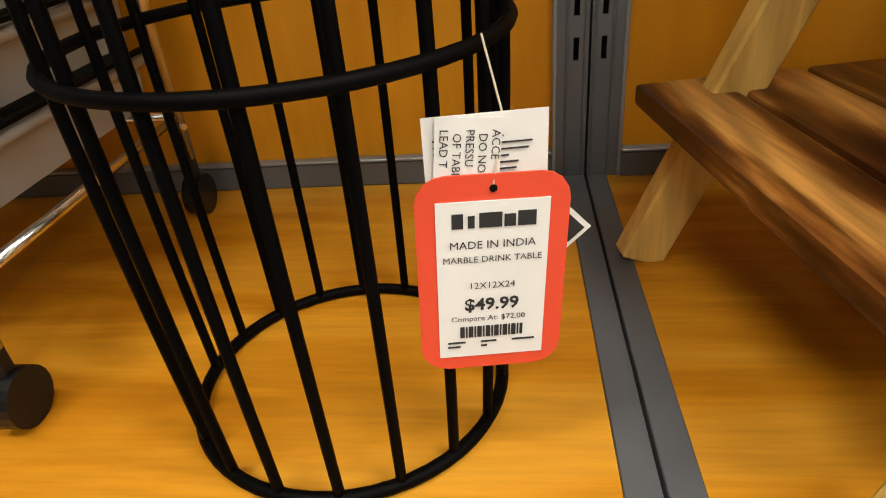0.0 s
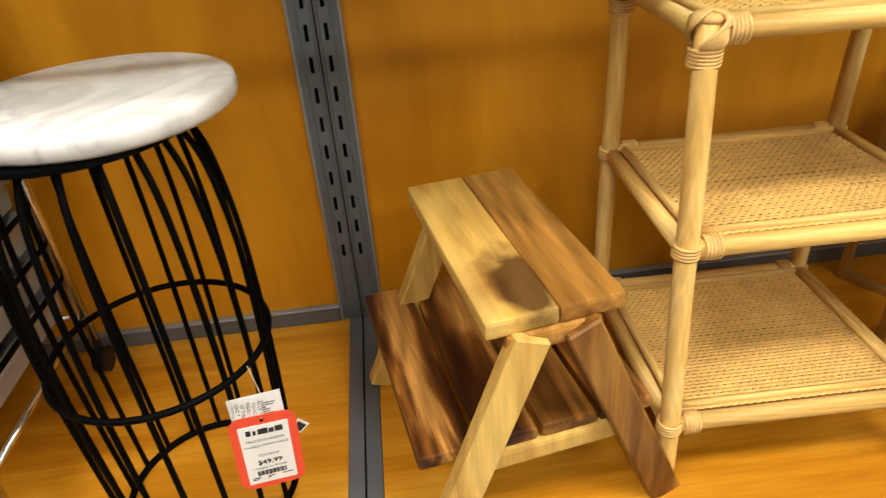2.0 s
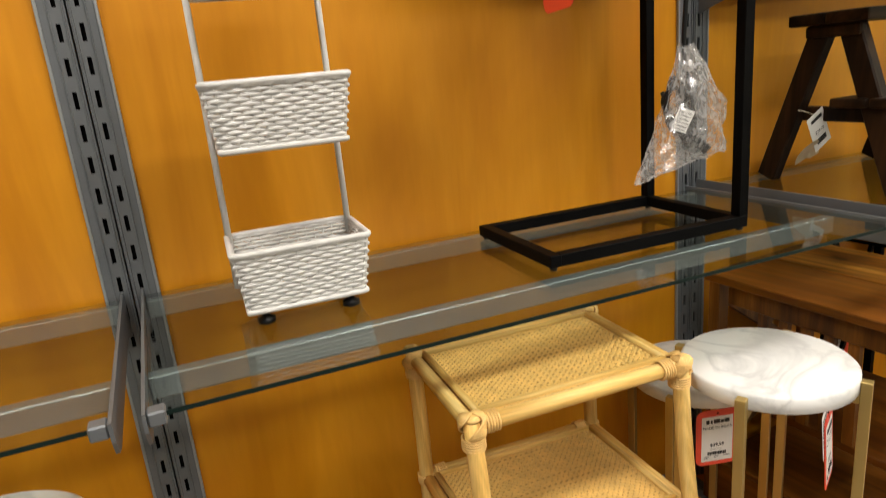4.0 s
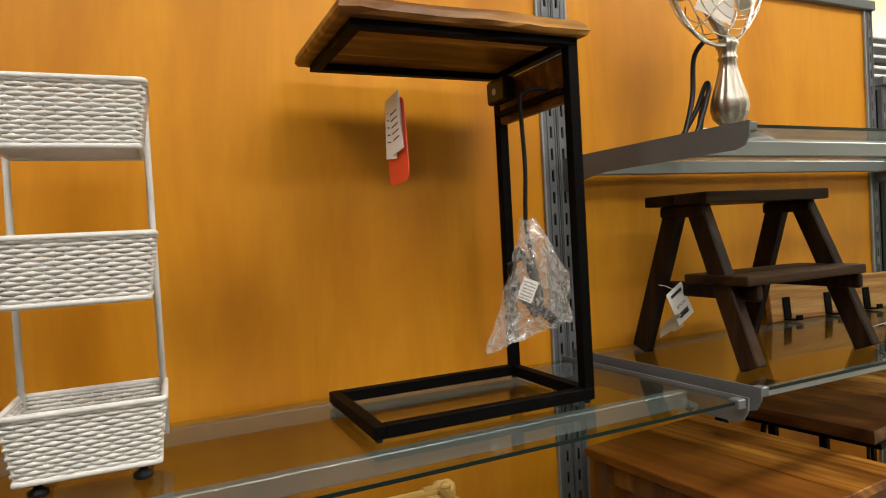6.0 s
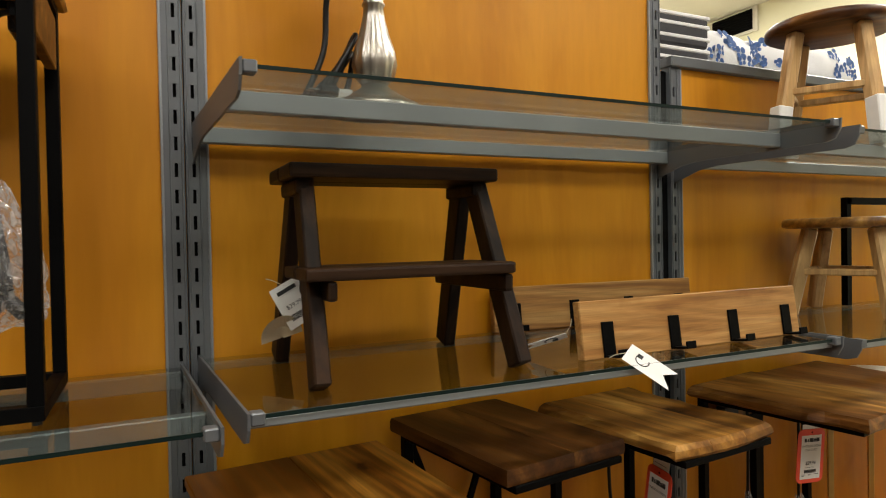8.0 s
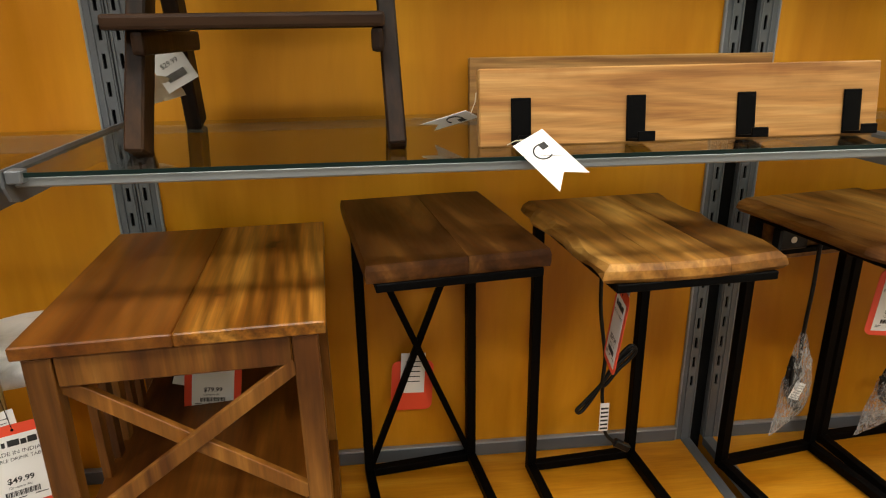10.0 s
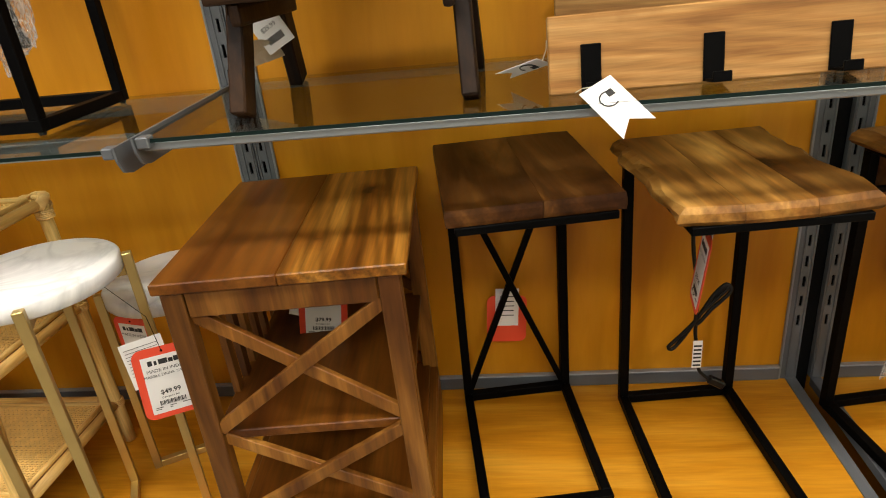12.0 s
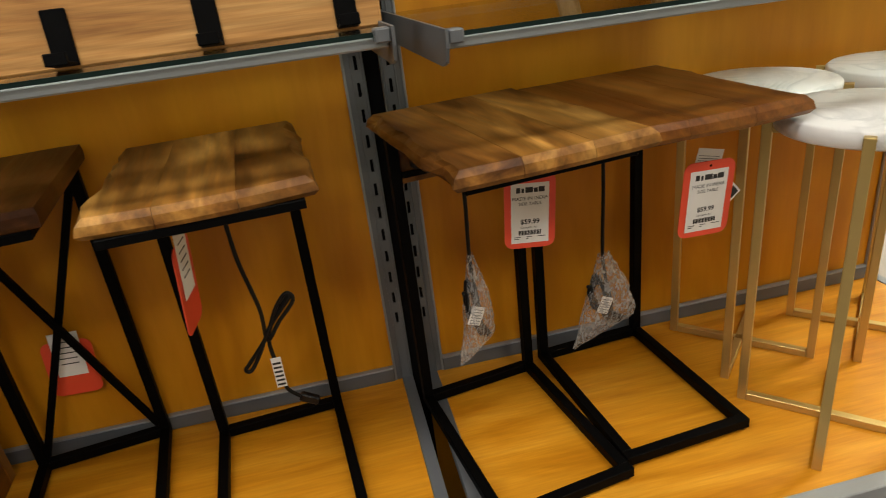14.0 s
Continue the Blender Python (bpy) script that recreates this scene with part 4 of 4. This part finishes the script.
# ---- crossed side table ----
def side_table(m):
    t = thing("side_table", m, "brown wooden side table with crossed braces and two shelves", "side table")
    W, D, H = 0.385, 0.478, 0.611
    part("top_board", box(-W / 2, 0.0, -D / 2, D / 2, H - 0.019, H, 0.002), M_XTY, t, "polished wooden top board")
    part("top_board", box(0.0002, W / 2, -D / 2, D / 2, H - 0.019, H, 0.002), M_XTL, t, "polished wooden top board")
    zt = H - 0.019
    zm, zb = 0.318, 0.125
    xt, xb = 0.164, 0.17

    def xat(z):
        return xb + (xt - xb) * z / zt
    for y in (-D / 2 + 0.018, D / 2 - 0.018):
        for s in (-1, 1):
            part("leg", beam((s * xat(0), y, 0), (s * xat(zt), y, zt), 0.034, 0.03, (0, 1, 0), 0.002), M_XTZ, t, "splayed square leg")
        part("apron", box(-xt + 0.018, xt - 0.018, y - 0.011, y + 0.011, zt - 0.045, zt - 0.0005, 0.002), M_XTZ, t)
        for za, zc in ((zt - 0.045, zm + 0.012), (zm - 0.012, zb + 0.01)):
            for s in (-1, 1):
                part("brace", beam((-s * (xat(za) - 0.014), y + 0.005 * s, za), (s * (xat(zc) - 0.014), y + 0.005 * s, zc), 0.022, 0.012, (0, 1, 0), 0.001), M_XTZ, t, "diagonal brace")
    for z in (zm, zb):
        x = xat(z)
        part("shelf", box(-x, x, -D / 2 + 0.02, D / 2 - 0.02, z - 0.018, z, 0.002), M_XTY, t, "wooden shelf board")
    part("plinth", box(-0.152, 0.152, -D / 2 + 0.034, D / 2 - 0.034, 0.0, zb - 0.0185, 0.003), M_XTY, t, "dark wooden base box")
    for s in (-1, 1):
        part("plinth_board", box(s * 0.176 - 0.009, s * 0.176 + 0.012, -D / 2 + 0.034, D / 2 - 0.034, 0.0, zb - 0.003, 0.003), M_XTY, t, "dark wooden base board")
        part("side_apron", box(s * xt - 0.01, s * xt + 0.01, -D / 2 + 0.051, D / 2 - 0.051, zt - 0.05, zt - 0.0005, 0.002), M_XTZ, t)
    for i in range(5):
        y = -0.1 + 0.05 * i
        part("slat", beam((-xat(zm) + 0.006, y, zm), (-xat(zt - 0.05) + 0.002, y, zt - 0.05), 0.012, 0.022, (0, 1, 0)), M_XTZ, t, "upright side slat")
    return t


side_table(pose(1.411, -0.291, 0, 0, 0, 4.5))


# ---- white wicker tower ----
def basket(t, x, y, z, w, d, h, flare=0.012):
    """Woven basket: wavy strands round upright stakes."""
    b = bmesh.new()
    rows, per = 15, 46

    def outline(u, grow):
        a, c = w / 2 + grow, d / 2 + grow
        L = 2 * (2 * a + 2 * c)
        s = u * L
        for p, q in (((-a, -c), (a, -c)), ((a, -c), (a, c)), ((a, c), (-a, c)), ((-a, c), (-a, -c))):
            e = abs(q[0] - p[0]) + abs(q[1] - p[1])
            if s <= e + 1e-9:
                return p[0] + (q[0] - p[0]) * s / e, p[1] + (q[1] - p[1]) * s / e
            s -= e
        return -a, -c
    for i in range(rows):
        u = (i + 0.5) / rows
        g = flare * (u - 1)
        pts = []
        for j in range(per):
            px, py = outline(j / per, g + 0.0014 * (-1) ** (i + j))
            pts.append((px, py, h * u))
        tube(pts, h / rows * 0.52, 5, True, b)
    ob = part("basket", b, M_WICKER, t, "woven white wicker basket", True, pose(x, y, z))
    tagged(ob, "woven white wicker basket", kind="stuff")
    st = bmesh.new()
    for j in range(per):
        p, q = outline(j / per, -flare), outline(j / per, 0)
        tube([(*p, 0), (*q, h)], 0.0016, 5, False, st)
    part("basket_ribbing", st, M_WICKER, ob)
    rim = bmesh.new()
    tube([(*outline(j / 60, 0.001), h + 0.001) for j in range(60)], 0.0042, 6, True, rim)
    tube([(*outline(j / 60, -flare + 0.002), 0.002) for j in range(60)], 0.0042, 6, True, rim)
    part("rim", rim, M_WICKER, ob, "braided rim", True)
    bt = bmesh.new()
    for j in range(26):
        yy = -d / 2 + flare + (d - 2 * flare) * (j + 0.5) / 26
        tube([(-w / 2 + flare, yy, 0.003), (w / 2 - flare, yy, 0.003)], 0.0026, 5, False, bt)
    part("bottom", bt, M_WICKER, ob, "", True)


def wicker_tower(m):
    t = thing("wicker_tower", m, "white wicker three-basket tower on small black casters", "basket tower")
    w, d, h = 0.185, 0.135, 0.085
    for z in (0.024, 0.242, 0.44):
        basket(t, 0, 0, z, w, d, h)
    for s in (-1, 1):
        part("pole", tube([(s * (w / 2 - 0.002), d / 2 - 0.006, 0.03), (s * (w / 2 - 0.004), d / 2 - 0.006, 0.56)], 0.0048, 8), M_WICKER, t, "white wrapped upright", True)
        for y in (-d / 2 + 0.03, d / 2 - 0.03):
            c = part("caster", lathe([(0.007, 0.0), (0.0125, 0.003), (0.0125, 0.01), (0.006, 0.013), (0.004, 0.025)], 14), M_RUBBER, t, "small black caster", True, pose(s * (w / 2 - 0.032), y, 0))
    return t


wicker_tower(pose(0.25, -0.255, SH2, 0, 0, -2))


# ---- coat racks ----
def coat_rack(m, L=0.6, n=4):
    t = thing("coat_rack", m, "wooden wall coat rack board with black metal hooks", "coat rack", "coat racks")
    H = 0.106
    part("board", box(0, L, 0, 0.019, 0, H, 0.002), M_RACK, t, "light brown wooden board")
    for i in range(n):
        x = 0.058 + 0.166 * i
        hk = part("hook", box(x - 0.014, x + 0.014, -0.004, -0.0003, 0.002, 0.066, 0.001), M_BLACK, t, "flat black metal hook")
        part("prong", box(x - 0.0125, x + 0.0125, -0.036, -0.0041, 0.002, 0.006, 0.001), M_BLACK, hk)
        part("prong_tip", box(x - 0.0125, x + 0.0125, -0.04, -0.0362, 0.002, 0.016, 0.001), M_BLACK, hk)
    return t


coat_rack(pose(1.842, -0.416, SH3, -8, 0, 1.5))
coat_rack(pose(1.88, -0.036, SH3, -5, 0, -2.5))


# ---- table fan ----
def fan(m):
    t = thing("table_fan", m, "brushed nickel table fan with wire guard and black cord", "table fan")
    part("base", lathe([(0.088, 0), (0.09, 0.006), (0.08, 0.016), (0.052, 0.03), (0.03, 0.044), (0.023, 0.052)], 40), M_NICKEL, t, "round nickel foot", True)
    b = bmesh.new()
    prof = [(0.02, 0.034), (0.034, 0.05), (0.0395, 0.075), (0.036, 0.1), (0.027, 0.13), (0.02, 0.16), (0.017, 0.182), (0.02, 0.186), (0.02, 0.19), (0.017, 0.195), (0.019, 0.21), (0.024, 0.218), (0.02, 0.228), (0.012, 0.24)]
    n = 48
    prof = [(r, 0.05 + (z - 0.034) * 0.96) for r, z in prof]
    rings = [[b.verts.new(((r * (1 + 0.05 * math.cos(12 * 2 * math.pi * j / n)) * math.cos(2 * math.pi * j / n)), r * (1 + 0.05 * math.cos(12 * 2 * math.pi * j / n)) * math.sin(2 * math.pi * j / n), z)) for j in range(n)] for r, z in prof]
    for a, c in zip(rings, rings[1:]):
        for j in range(n):
            b.faces.new((a[j], a[(j + 1) % n], c[(j + 1) % n], c[j]))
    part("stem", b, M_NICKEL, t, "fluted baluster stem", True)
    hz, R, HX = 0.378, 0.158, -0.055
    head = part("motor", tube([(HX, -0.02, hz), (HX, 0.09, hz)], [0.045, 0.035], 20), M_NICKEL, t, "", True)
    part("neck", tube([(0, 0, 0.238), (HX, 0.03, hz - 0.03)], 0.012, 10), M_NICKEL, t, "", True)
    g = bmesh.new()
    for y, rr in ((-0.075, 0.035), (-0.07, 0.06), (-0.066, 0.08), (-0.062, 0.1), (-0.055, 0.118), (-0.045, 0.134), (-0.03, 0.146), (0.03, 0.1), (0.025, 0.125), (0.015, 0.14)):
        tube([(HX + rr * math.cos(q), y, hz + rr * math.sin(q)) for q in [2 * math.pi * i / 40 for i in range(40)]], 0.0014, 5, True, g)
    for i in range(12):
        q = 2 * math.pi * i / 12
        c, s = math.cos(q), math.sin(q)
        tube([(HX + 0.03 * c, -0.076, hz + 0.03 * s), (HX + 0.1 * c, -0.062, hz + 0.1 * s), (HX + 0.146 * c, -0.03, hz + 0.146 * s), (HX + R * c, -0.01, hz + R * s), (HX + 0.14 * c, 0.015, hz + 0.14 * s), (HX + 0.08 * c, 0.034, hz + 0.08 * s)], 0.0016, 5, False, g)
    part("guard", g, M_CHROME, t, "chrome wire guard", True)
    part("guard_rim", tube([(HX + R * math.cos(q), -0.008, hz + R * math.sin(q)) for q in [2 * math.pi * i / 56 for i in range(56)]], 0.005, 8, True), M_CHROME, t, "", True)
    for i in range(4):
        bl = bmesh.new()
        bmesh.ops.create_grid(bl, x_segments=4, y_segments=4, size=0.5)
        for v in bl.verts:
            x, y = v.co.x, v.co.y + 0.5
            v.co = Vector((x * 0.09 * (0.5 + y * 0.6), -0.035 + x * 0.03, 0.03 + y * 0.09))
        part("blade", bl, M_NICKEL, t, "", True, Matrix.Translation((HX, 0, hz)) @ pose(0, 0, 0, 0, 90 * i + 20, 0))
    part("cable", cord([(-0.075, 0.0, hz - 0.145), (-0.078, 0.03, 0.2), (-0.084, 0.035, 0.11), (-0.13, 0.03, 0.012), (-0.135, 0.02, 0.008), (-0.1, 0.02, 0.025), (-0.03, 0.03, 0.13), (-0.018, 0.045, 0.15), (-0.05, 0.05, 0.09), (-0.12, 0.045, 0.012), (-0.1, 0.02, 0.007), (-0.06, 0.03, 0.07), (-0.02, 0.05, 0.12), (-0.03, 0.06, 0.05), (-0.08, 0.04, 0.007)], 0.0056), M_CORD, t, "black power cable", True)
    pl = part("plug", box(-0.15, -0.115, -0.1, -0.078, 0.001, 0.019, 0.004), M_RUBBER, t, "black mains plug")
    for q in (-0.097, -0.083):
        part("prong", box(-0.166, -0.1505, q - 0.003, q + 0.003, 0.008, 0.01), M_CHROME, pl, "metal plug prong")
    part("cord_label", box(-0.07, -0.035, 0.02, 0.0212, 0.006, 0.045), M_PAPER, t, "white paper cord label", False, pose(0, 0, 0, 0, 0, 0))
    return t


fan(pose(1.529, -0.224, UP, 0, 0, 8))


# ---- stools in the last bay ----
def round_stool(m, h, r, boots=False):
    t = thing("wooden_stool", m, "natural wood stool with round seat" + (" and white plastic wrapped feet" if boots else " and plain rungs"), "stool", "wooden stools")
    part("seat", lathe([(r - 0.012, h - 0.028), (r, h - 0.022), (r, h - 0.008), (r - 0.008, h)], 40), M_LIVED if boots else M_STOOLM, t, "round brown wooden seat", True)
    for i in range(4):
        c, s = math.cos(radians(45 + 90 * i)), math.sin(radians(45 + 90 * i))
        a, b = (r * 1.02 * c, r * 1.02 * s, 0), (r * 0.66 * c, r * 0.66 * s, h - 0.028)
        part("leg", beam(a, b, 0.036, 0.036, (c, s, 0), 0.006), M_NATZ, t)
        c2, s2 = math.cos(radians(135 + 90 * i)), math.sin(radians(135 + 90 * i))
        q = r * 0.84
        part("rung", beam((q * c, q * s, h * 0.45), (q * c2, q * s2, h * 0.45), 0.022, 0.018, (0, 0, 1), 0.003), M_NATZ, t)
        if boots:
            part("foot_wrap", beam((r * 1.025 * c, r * 1.025 * s, 0), (r * 0.94 * c, r * 0.94 * s, h * 0.34), 0.042, 0.042, (c, s, 0), 0.003), M_PAPER, t, "white wrapped foot")
    return t


round_stool(pose(2.96, -0.185, SH4, 0, 0, 20), 0.272, 0.17)
round_stool(pose(2.845, -0.21, UP - 0.01, 0, 0, 30), 0.345, 0.16, True)
bt = thing("black_frame_stand", pose(3.3, -0.05, SH4), "black square metal frame stand behind a stool", "frame stand")
for a, c in (((-0.14, 0, 0), (-0.14, 0, 0.34)), ((0.14, 0, 0), (0.14, 0, 0.34)), ((-0.15, 0, 0.33), (0.15, 0, 0.33))):
    part("bar", beam(a, c, 0.022, 0.02, (0, 1, 0)), M_BLACK, bt)


# ---- tags and cords on the tables ----
price_tag(pose(1.152, -0.434, 0.437, -4, 3, 30), "$49.99", [("MADE IN INDIA", 0.009), ("MARBLE DRINK TABLE", 0.0075)], 0.1, 0.14, [(-0.03, 0.02, -6, 0.07, 0.09)], 1, [(-0.01, 0.0, 0.06), (-0.075, 0.0, 0.15)])
price_tag(pose(1.014, -0.3, 0.42, 0, 0, -15), "$39.99", [("MADE IN INDIA", 0.009)], 0.09, 0.125, [])
price_tag(pose(1.387, -0.21, 0.43, 0, 8, 8), "$79.99", [("MADE IN INDIA", 0.009)], 0.1, 0.135, [(-0.03, 0.0, 12, 0.05, 0.08)])
price_tag(pose(1.756, -0.014, 0.272, 0, -4, 184), "$59.99", [("MADE IN INDIA", 0.009)], 0.094, 0.125, [(-0.0, 0.02, 0, 0.055, 0.1)])
price_tag(pose(2.104, -0.324, 0.55, -6, 3, -97), "$59.99", [("MADE IN INDIA", 0.008)], 0.08, 0.15, [(-0.0, 0.02, 0, 0.05, 0.11)])
price_tag(pose(2.667, -0.27, 0.537, 2, 3, -6), "$59.99", [("MADE IN INDIA", 0.009), ("SIDE TABLE", 0.008)], 0.09, 0.138, [(0.0, 0.012, 0, 0.06, 0.06)])
price_tag(pose(2.954, -0.346, 0.531, 2, 3, 4), "$59.99", [("MADE IN INDIA", 0.009), ("SIDE TABLE", 0.008)], 0.098, 0.135, [(0.0, 0.02, 10, 0.05, 0.06), (0.062, -0.055, 45, 0.024, 0.024)])
price_tag(pose(0.731, -0.215, 1.339, 0, 3, 90), "$59.99", [("MADE IN INDIA", 0.009)], 0.09, 0.14, [(-0.0, 0.012, 3, 0.06, 0.1), (0.006, 0.004, -8, 0.05, 0.1), (-0.008, 0.0, 6, 0.05, 0.09)])


def white_tag(m, notch, w=0.05, h=0.085):
    t = thing("paper_tag", m, "white paper hang tag with small print", "paper tag", "paper tags")
    b = bmesh.new()
    k = [(-w / 2, 0), (w / 2, 0), (w / 2, -h), (0, -h + (0.02 if notch else 0)), (-w / 2, -h)]
    f = b.faces.new([b.verts.new((x, 0, z)) for x, z in k])
    e = bmesh.ops.extrude_face_region(b, geom=[f])
    bmesh.ops.translate(b, vec=(0, 0.0008, 0), verts=[v for v in e["geom"] if isinstance(v, bmesh.types.BMVert)])
    part("card", b, M_PAPER, t)
    ink = bmesh.new()
    if notch:
        tube([(0.013 * math.cos(q), -0.0008, -0.03 + 0.012 * math.sin(q)) for q in [0.6 + 4.6 * i / 16 for i in range(17)]], 0.001, 4, False, ink)
        box(0.002, 0.012, -0.0012, -0.0004, -0.028, -0.018, 0, ink)
    else:
        box(-0.018, 0.018, -0.0012, -0.0004, -0.016, -0.009, 0, ink)
        for i in range(14):
            box(-0.016 + 0.0023 * i, -0.0148 + 0.0023 * i, -0.0012, -0.0004, -h + 0.012, -h + 0.024, 0, ink)
        merge(ink, letters("$29.99", 0.011, 0, -0.045))
    tagged(part("print", ink, M_INK, t), kind="stuff")
    part("string", tube([(0, 0.0, -0.004), (-0.01, 0.012, 0.012), (-0.016, 0.022, 0.018)], 0.0008, 5), M_CREAM, t)
    return t


white_tag(pose(1.898, -0.462, SH3 + 0.02) @ pose(0, 0, 0, -50, 0, 0) @ pose(0, 0, 0, 0, -33, 0), True, 0.052, 0.09)
white_tag(pose(1.838, -0.37, SH3 + 0.041) @ pose(0, 0, 0, 62, 0, 0) @ pose(0, 0, 0, 0, 50, 0), True, 0.035, 0.08)
white_tag(pose(1.359, -0.203, 0.964, 0, -28, 5), False, 0.055, 0.08)
cr = thing("paper_tag", pose(1.359, -0.192, 0.868, 0, -14, 8), "curled cream paper tag on a dark stool", "paper tag", "paper tags")
cb = bmesh.new()
gr = [[cb.verts.new((0.037 * w * math.cos(u), -0.02 * (w * math.sin(u)) ** 2 - 0.004 * math.cos(u), 0.042 * w * math.sin(u))) for w in (0.04, 0.5, 1)] for u in [math.pi * k / 14 for k in range(15)]]
for a, c in zip(gr, gr[1:]):
    for k in (0, 1):
        cb.faces.new((a[k], a[k + 1], c[k + 1], c[k]))
bmesh.ops.solidify(cb, geom=cb.faces[:], thickness=0.0008)
part("card", cb, M_CREAM, cr)

bagged_plug(pose(0.955, -0.262, 1.335, 0, 0, -32), 0.228, 0.14, 0.212, 0.06, 3, lead=[(0.05, 0.0, 0.022), (0.022, 0.0, 0.024), (0.006, 0.0, 0.016)])
bagged_plug(pose(2.572, -0.155, 0.6, 0, 0, 10), 0.265, 0.075, 0.215, 0.045, 5)
bagged_plug(pose(2.885, -0.075, 0.6, 0, 0, 4), 0.36, 0.14, 0.2, 0.055, 8)
pc = thing("power_cord", pose(2.138, -0.12, 0.505), "black power cord tied in a loop with white tag", "power cord")
part("cable", cord([(x, y, z * 0.88) for x, y, z in [(-0.005, 0, 0.12), (0, 0, 0), (0.004, 0, -0.1), (0.02, 0, -0.22), (0.02, 0, -0.3), (0.05, 0, -0.26), (0.085, 0, -0.215), (0.075, 0, -0.195), (0.05, 0, -0.225), (0.02, 0, -0.29), (-0.02, 0, -0.345), (-0.035, 0, -0.365), (-0.025, 0, -0.37), (0.0, 0, -0.33), (0.03, 0, -0.27), (0.08, 0, -0.205), (0.06, 0.004, -0.22), (0.022, 0.004, -0.3), (0.03, 0, -0.4), (0.035, 0, -0.44), (0.06, 0, -0.47)]], 0.0042), M_CORD, pc, "", True)
part("plug", beam((0.055, 0, -0.409), (0.09, 0.0, -0.43), 0.018, 0.016, (0, 1, 0), 0.003), M_RUBBER, pc)
wl = part("warning_label", box(0.016, 0.036, -0.005, -0.004, -0.375, -0.305), M_PAPER, pc, "white warning label")
lb = bmesh.new()
for i in range(6):
    box(0.018, 0.034, -0.0062, -0.0052, -0.37 + 0.01 * i, -0.366 + 0.01 * i, 0, lb)
tagged(part("small_print", lb, M_INK, wl), kind="stuff")

# ---- beyond the low bay ----
bs = thing("back_shelf", pose(0, 0, 0), "grey shelf on the far side of the low shelving bay", "shelf", "", "structure")
part("board", box(2.5, 3.7, 0.06, 0.5, 1.48, 1.5), M_GREY, bs)
part("side", box(2.5, 2.52, 0.06, 0.5, FLOOR, 1.479), M_GREY, bs)
part("side", box(3.68, 3.7, 0.06, 0.5, FLOOR, 1.479), M_GREY, bs)


def pillow(m, w, h, d, mat, label):
    t = thing("pillow", m, label, "pillow", "stacked pillows")
    b = bmesh.new()
    bmesh.ops.create_uvsphere(b, u_segments=36, v_segments=20, radius=1)
    for v in b.verts:
        x, y, z = v.co
        f = lambda q, p: math.copysign(abs(q) ** p, q)
        wr = 1 + 0.05 * noise.noise((x * 3, y * 3, z * 3 + w * 40))
        v.co = Vector((f(x, 0.55) * w / 2 * wr, f(y, 0.55) * d / 2 * wr, h / 2 + f(z, 0.8) * h / 2 * wr))
    body = part("cover", b, mat, t, "", True)
    return t, body


for i, z in enumerate((1.50, 1.603)):
    t = thing("pillow", pose(2.57, 0.27, z), "folded charcoal pillow with narrow white stripes", "pillow", "stacked pillows")
    part("cover", box(-0.17, 0.17, -0.17, 0.17, 0.001, 0.101, 0.018, None, 3), M_STRIPE, t)
    for q in (0.022, 0.06, 0.088):
        part("stripe", box(-0.172, 0.172, -0.172, 0.172, q, q + 0.013, 0.003), M_CLOTH, t, "white stripe")
for i, (x, z, yaw) in enumerate(((2.89, 1.5, 8), (3.14, 1.5, -10), (3.4, 1.5, 4))):
    t, bd = pillow(pose(x, 0.3, z, 0, 0, yaw), 0.34, 0.21, 0.34, M_CLOTH, "white pillow printed with blue butterflies")
    rr = random.Random(i)
    for q in range(16):
        u, v = rr.uniform(-0.75, 0.75), rr.uniform(0.2, 0.85)
        s = rr.uniform(0.009, 0.019)
        bb = bmesh.new()
        for sg in (-1, 1):
            for k, (ox, oz, sc) in enumerate(((0.8, 0.5, 1.0), (0.6, -0.5, 0.7))):
                c = [bb.verts.new((sg * (ox * s + sc * s * 0.75 * math.cos(a)), 0.0, oz * s + sc * s * 0.6 * math.sin(a))) for a in [2 * math.pi * e / 12 for e in range(12)]]
                bb.faces.new(c)
        yy = -0.17 * (1 - abs(u) ** 3.6) ** 0.28 * (1 - abs(2 * v - 1) ** 2.6) ** 0.3 - 0.004
        part("butterfly_print", bb, M_BLUE, t, "blue butterfly print", False, pose(u * 0.17, yy, 0.21 * v, -30 * (v - 0.5) * 2, rr.uniform(-40, 40), 0))

vt = thing("wall_vent", pose(6.985, 3.56, 3.265, 0, 0, -90), "dark grille set in the cream wall", "vent")
part("frame", box(-0.3, 0.3, -0.012, 0.012, -0.13, 0.13), M_CEIL, vt)
for i in range(8):
    part("slat", box(-0.25, 0.25, -0.03, -0.0125, -0.1 + 0.026 * i, -0.078 + 0.026 * i), M_DARK, vt)
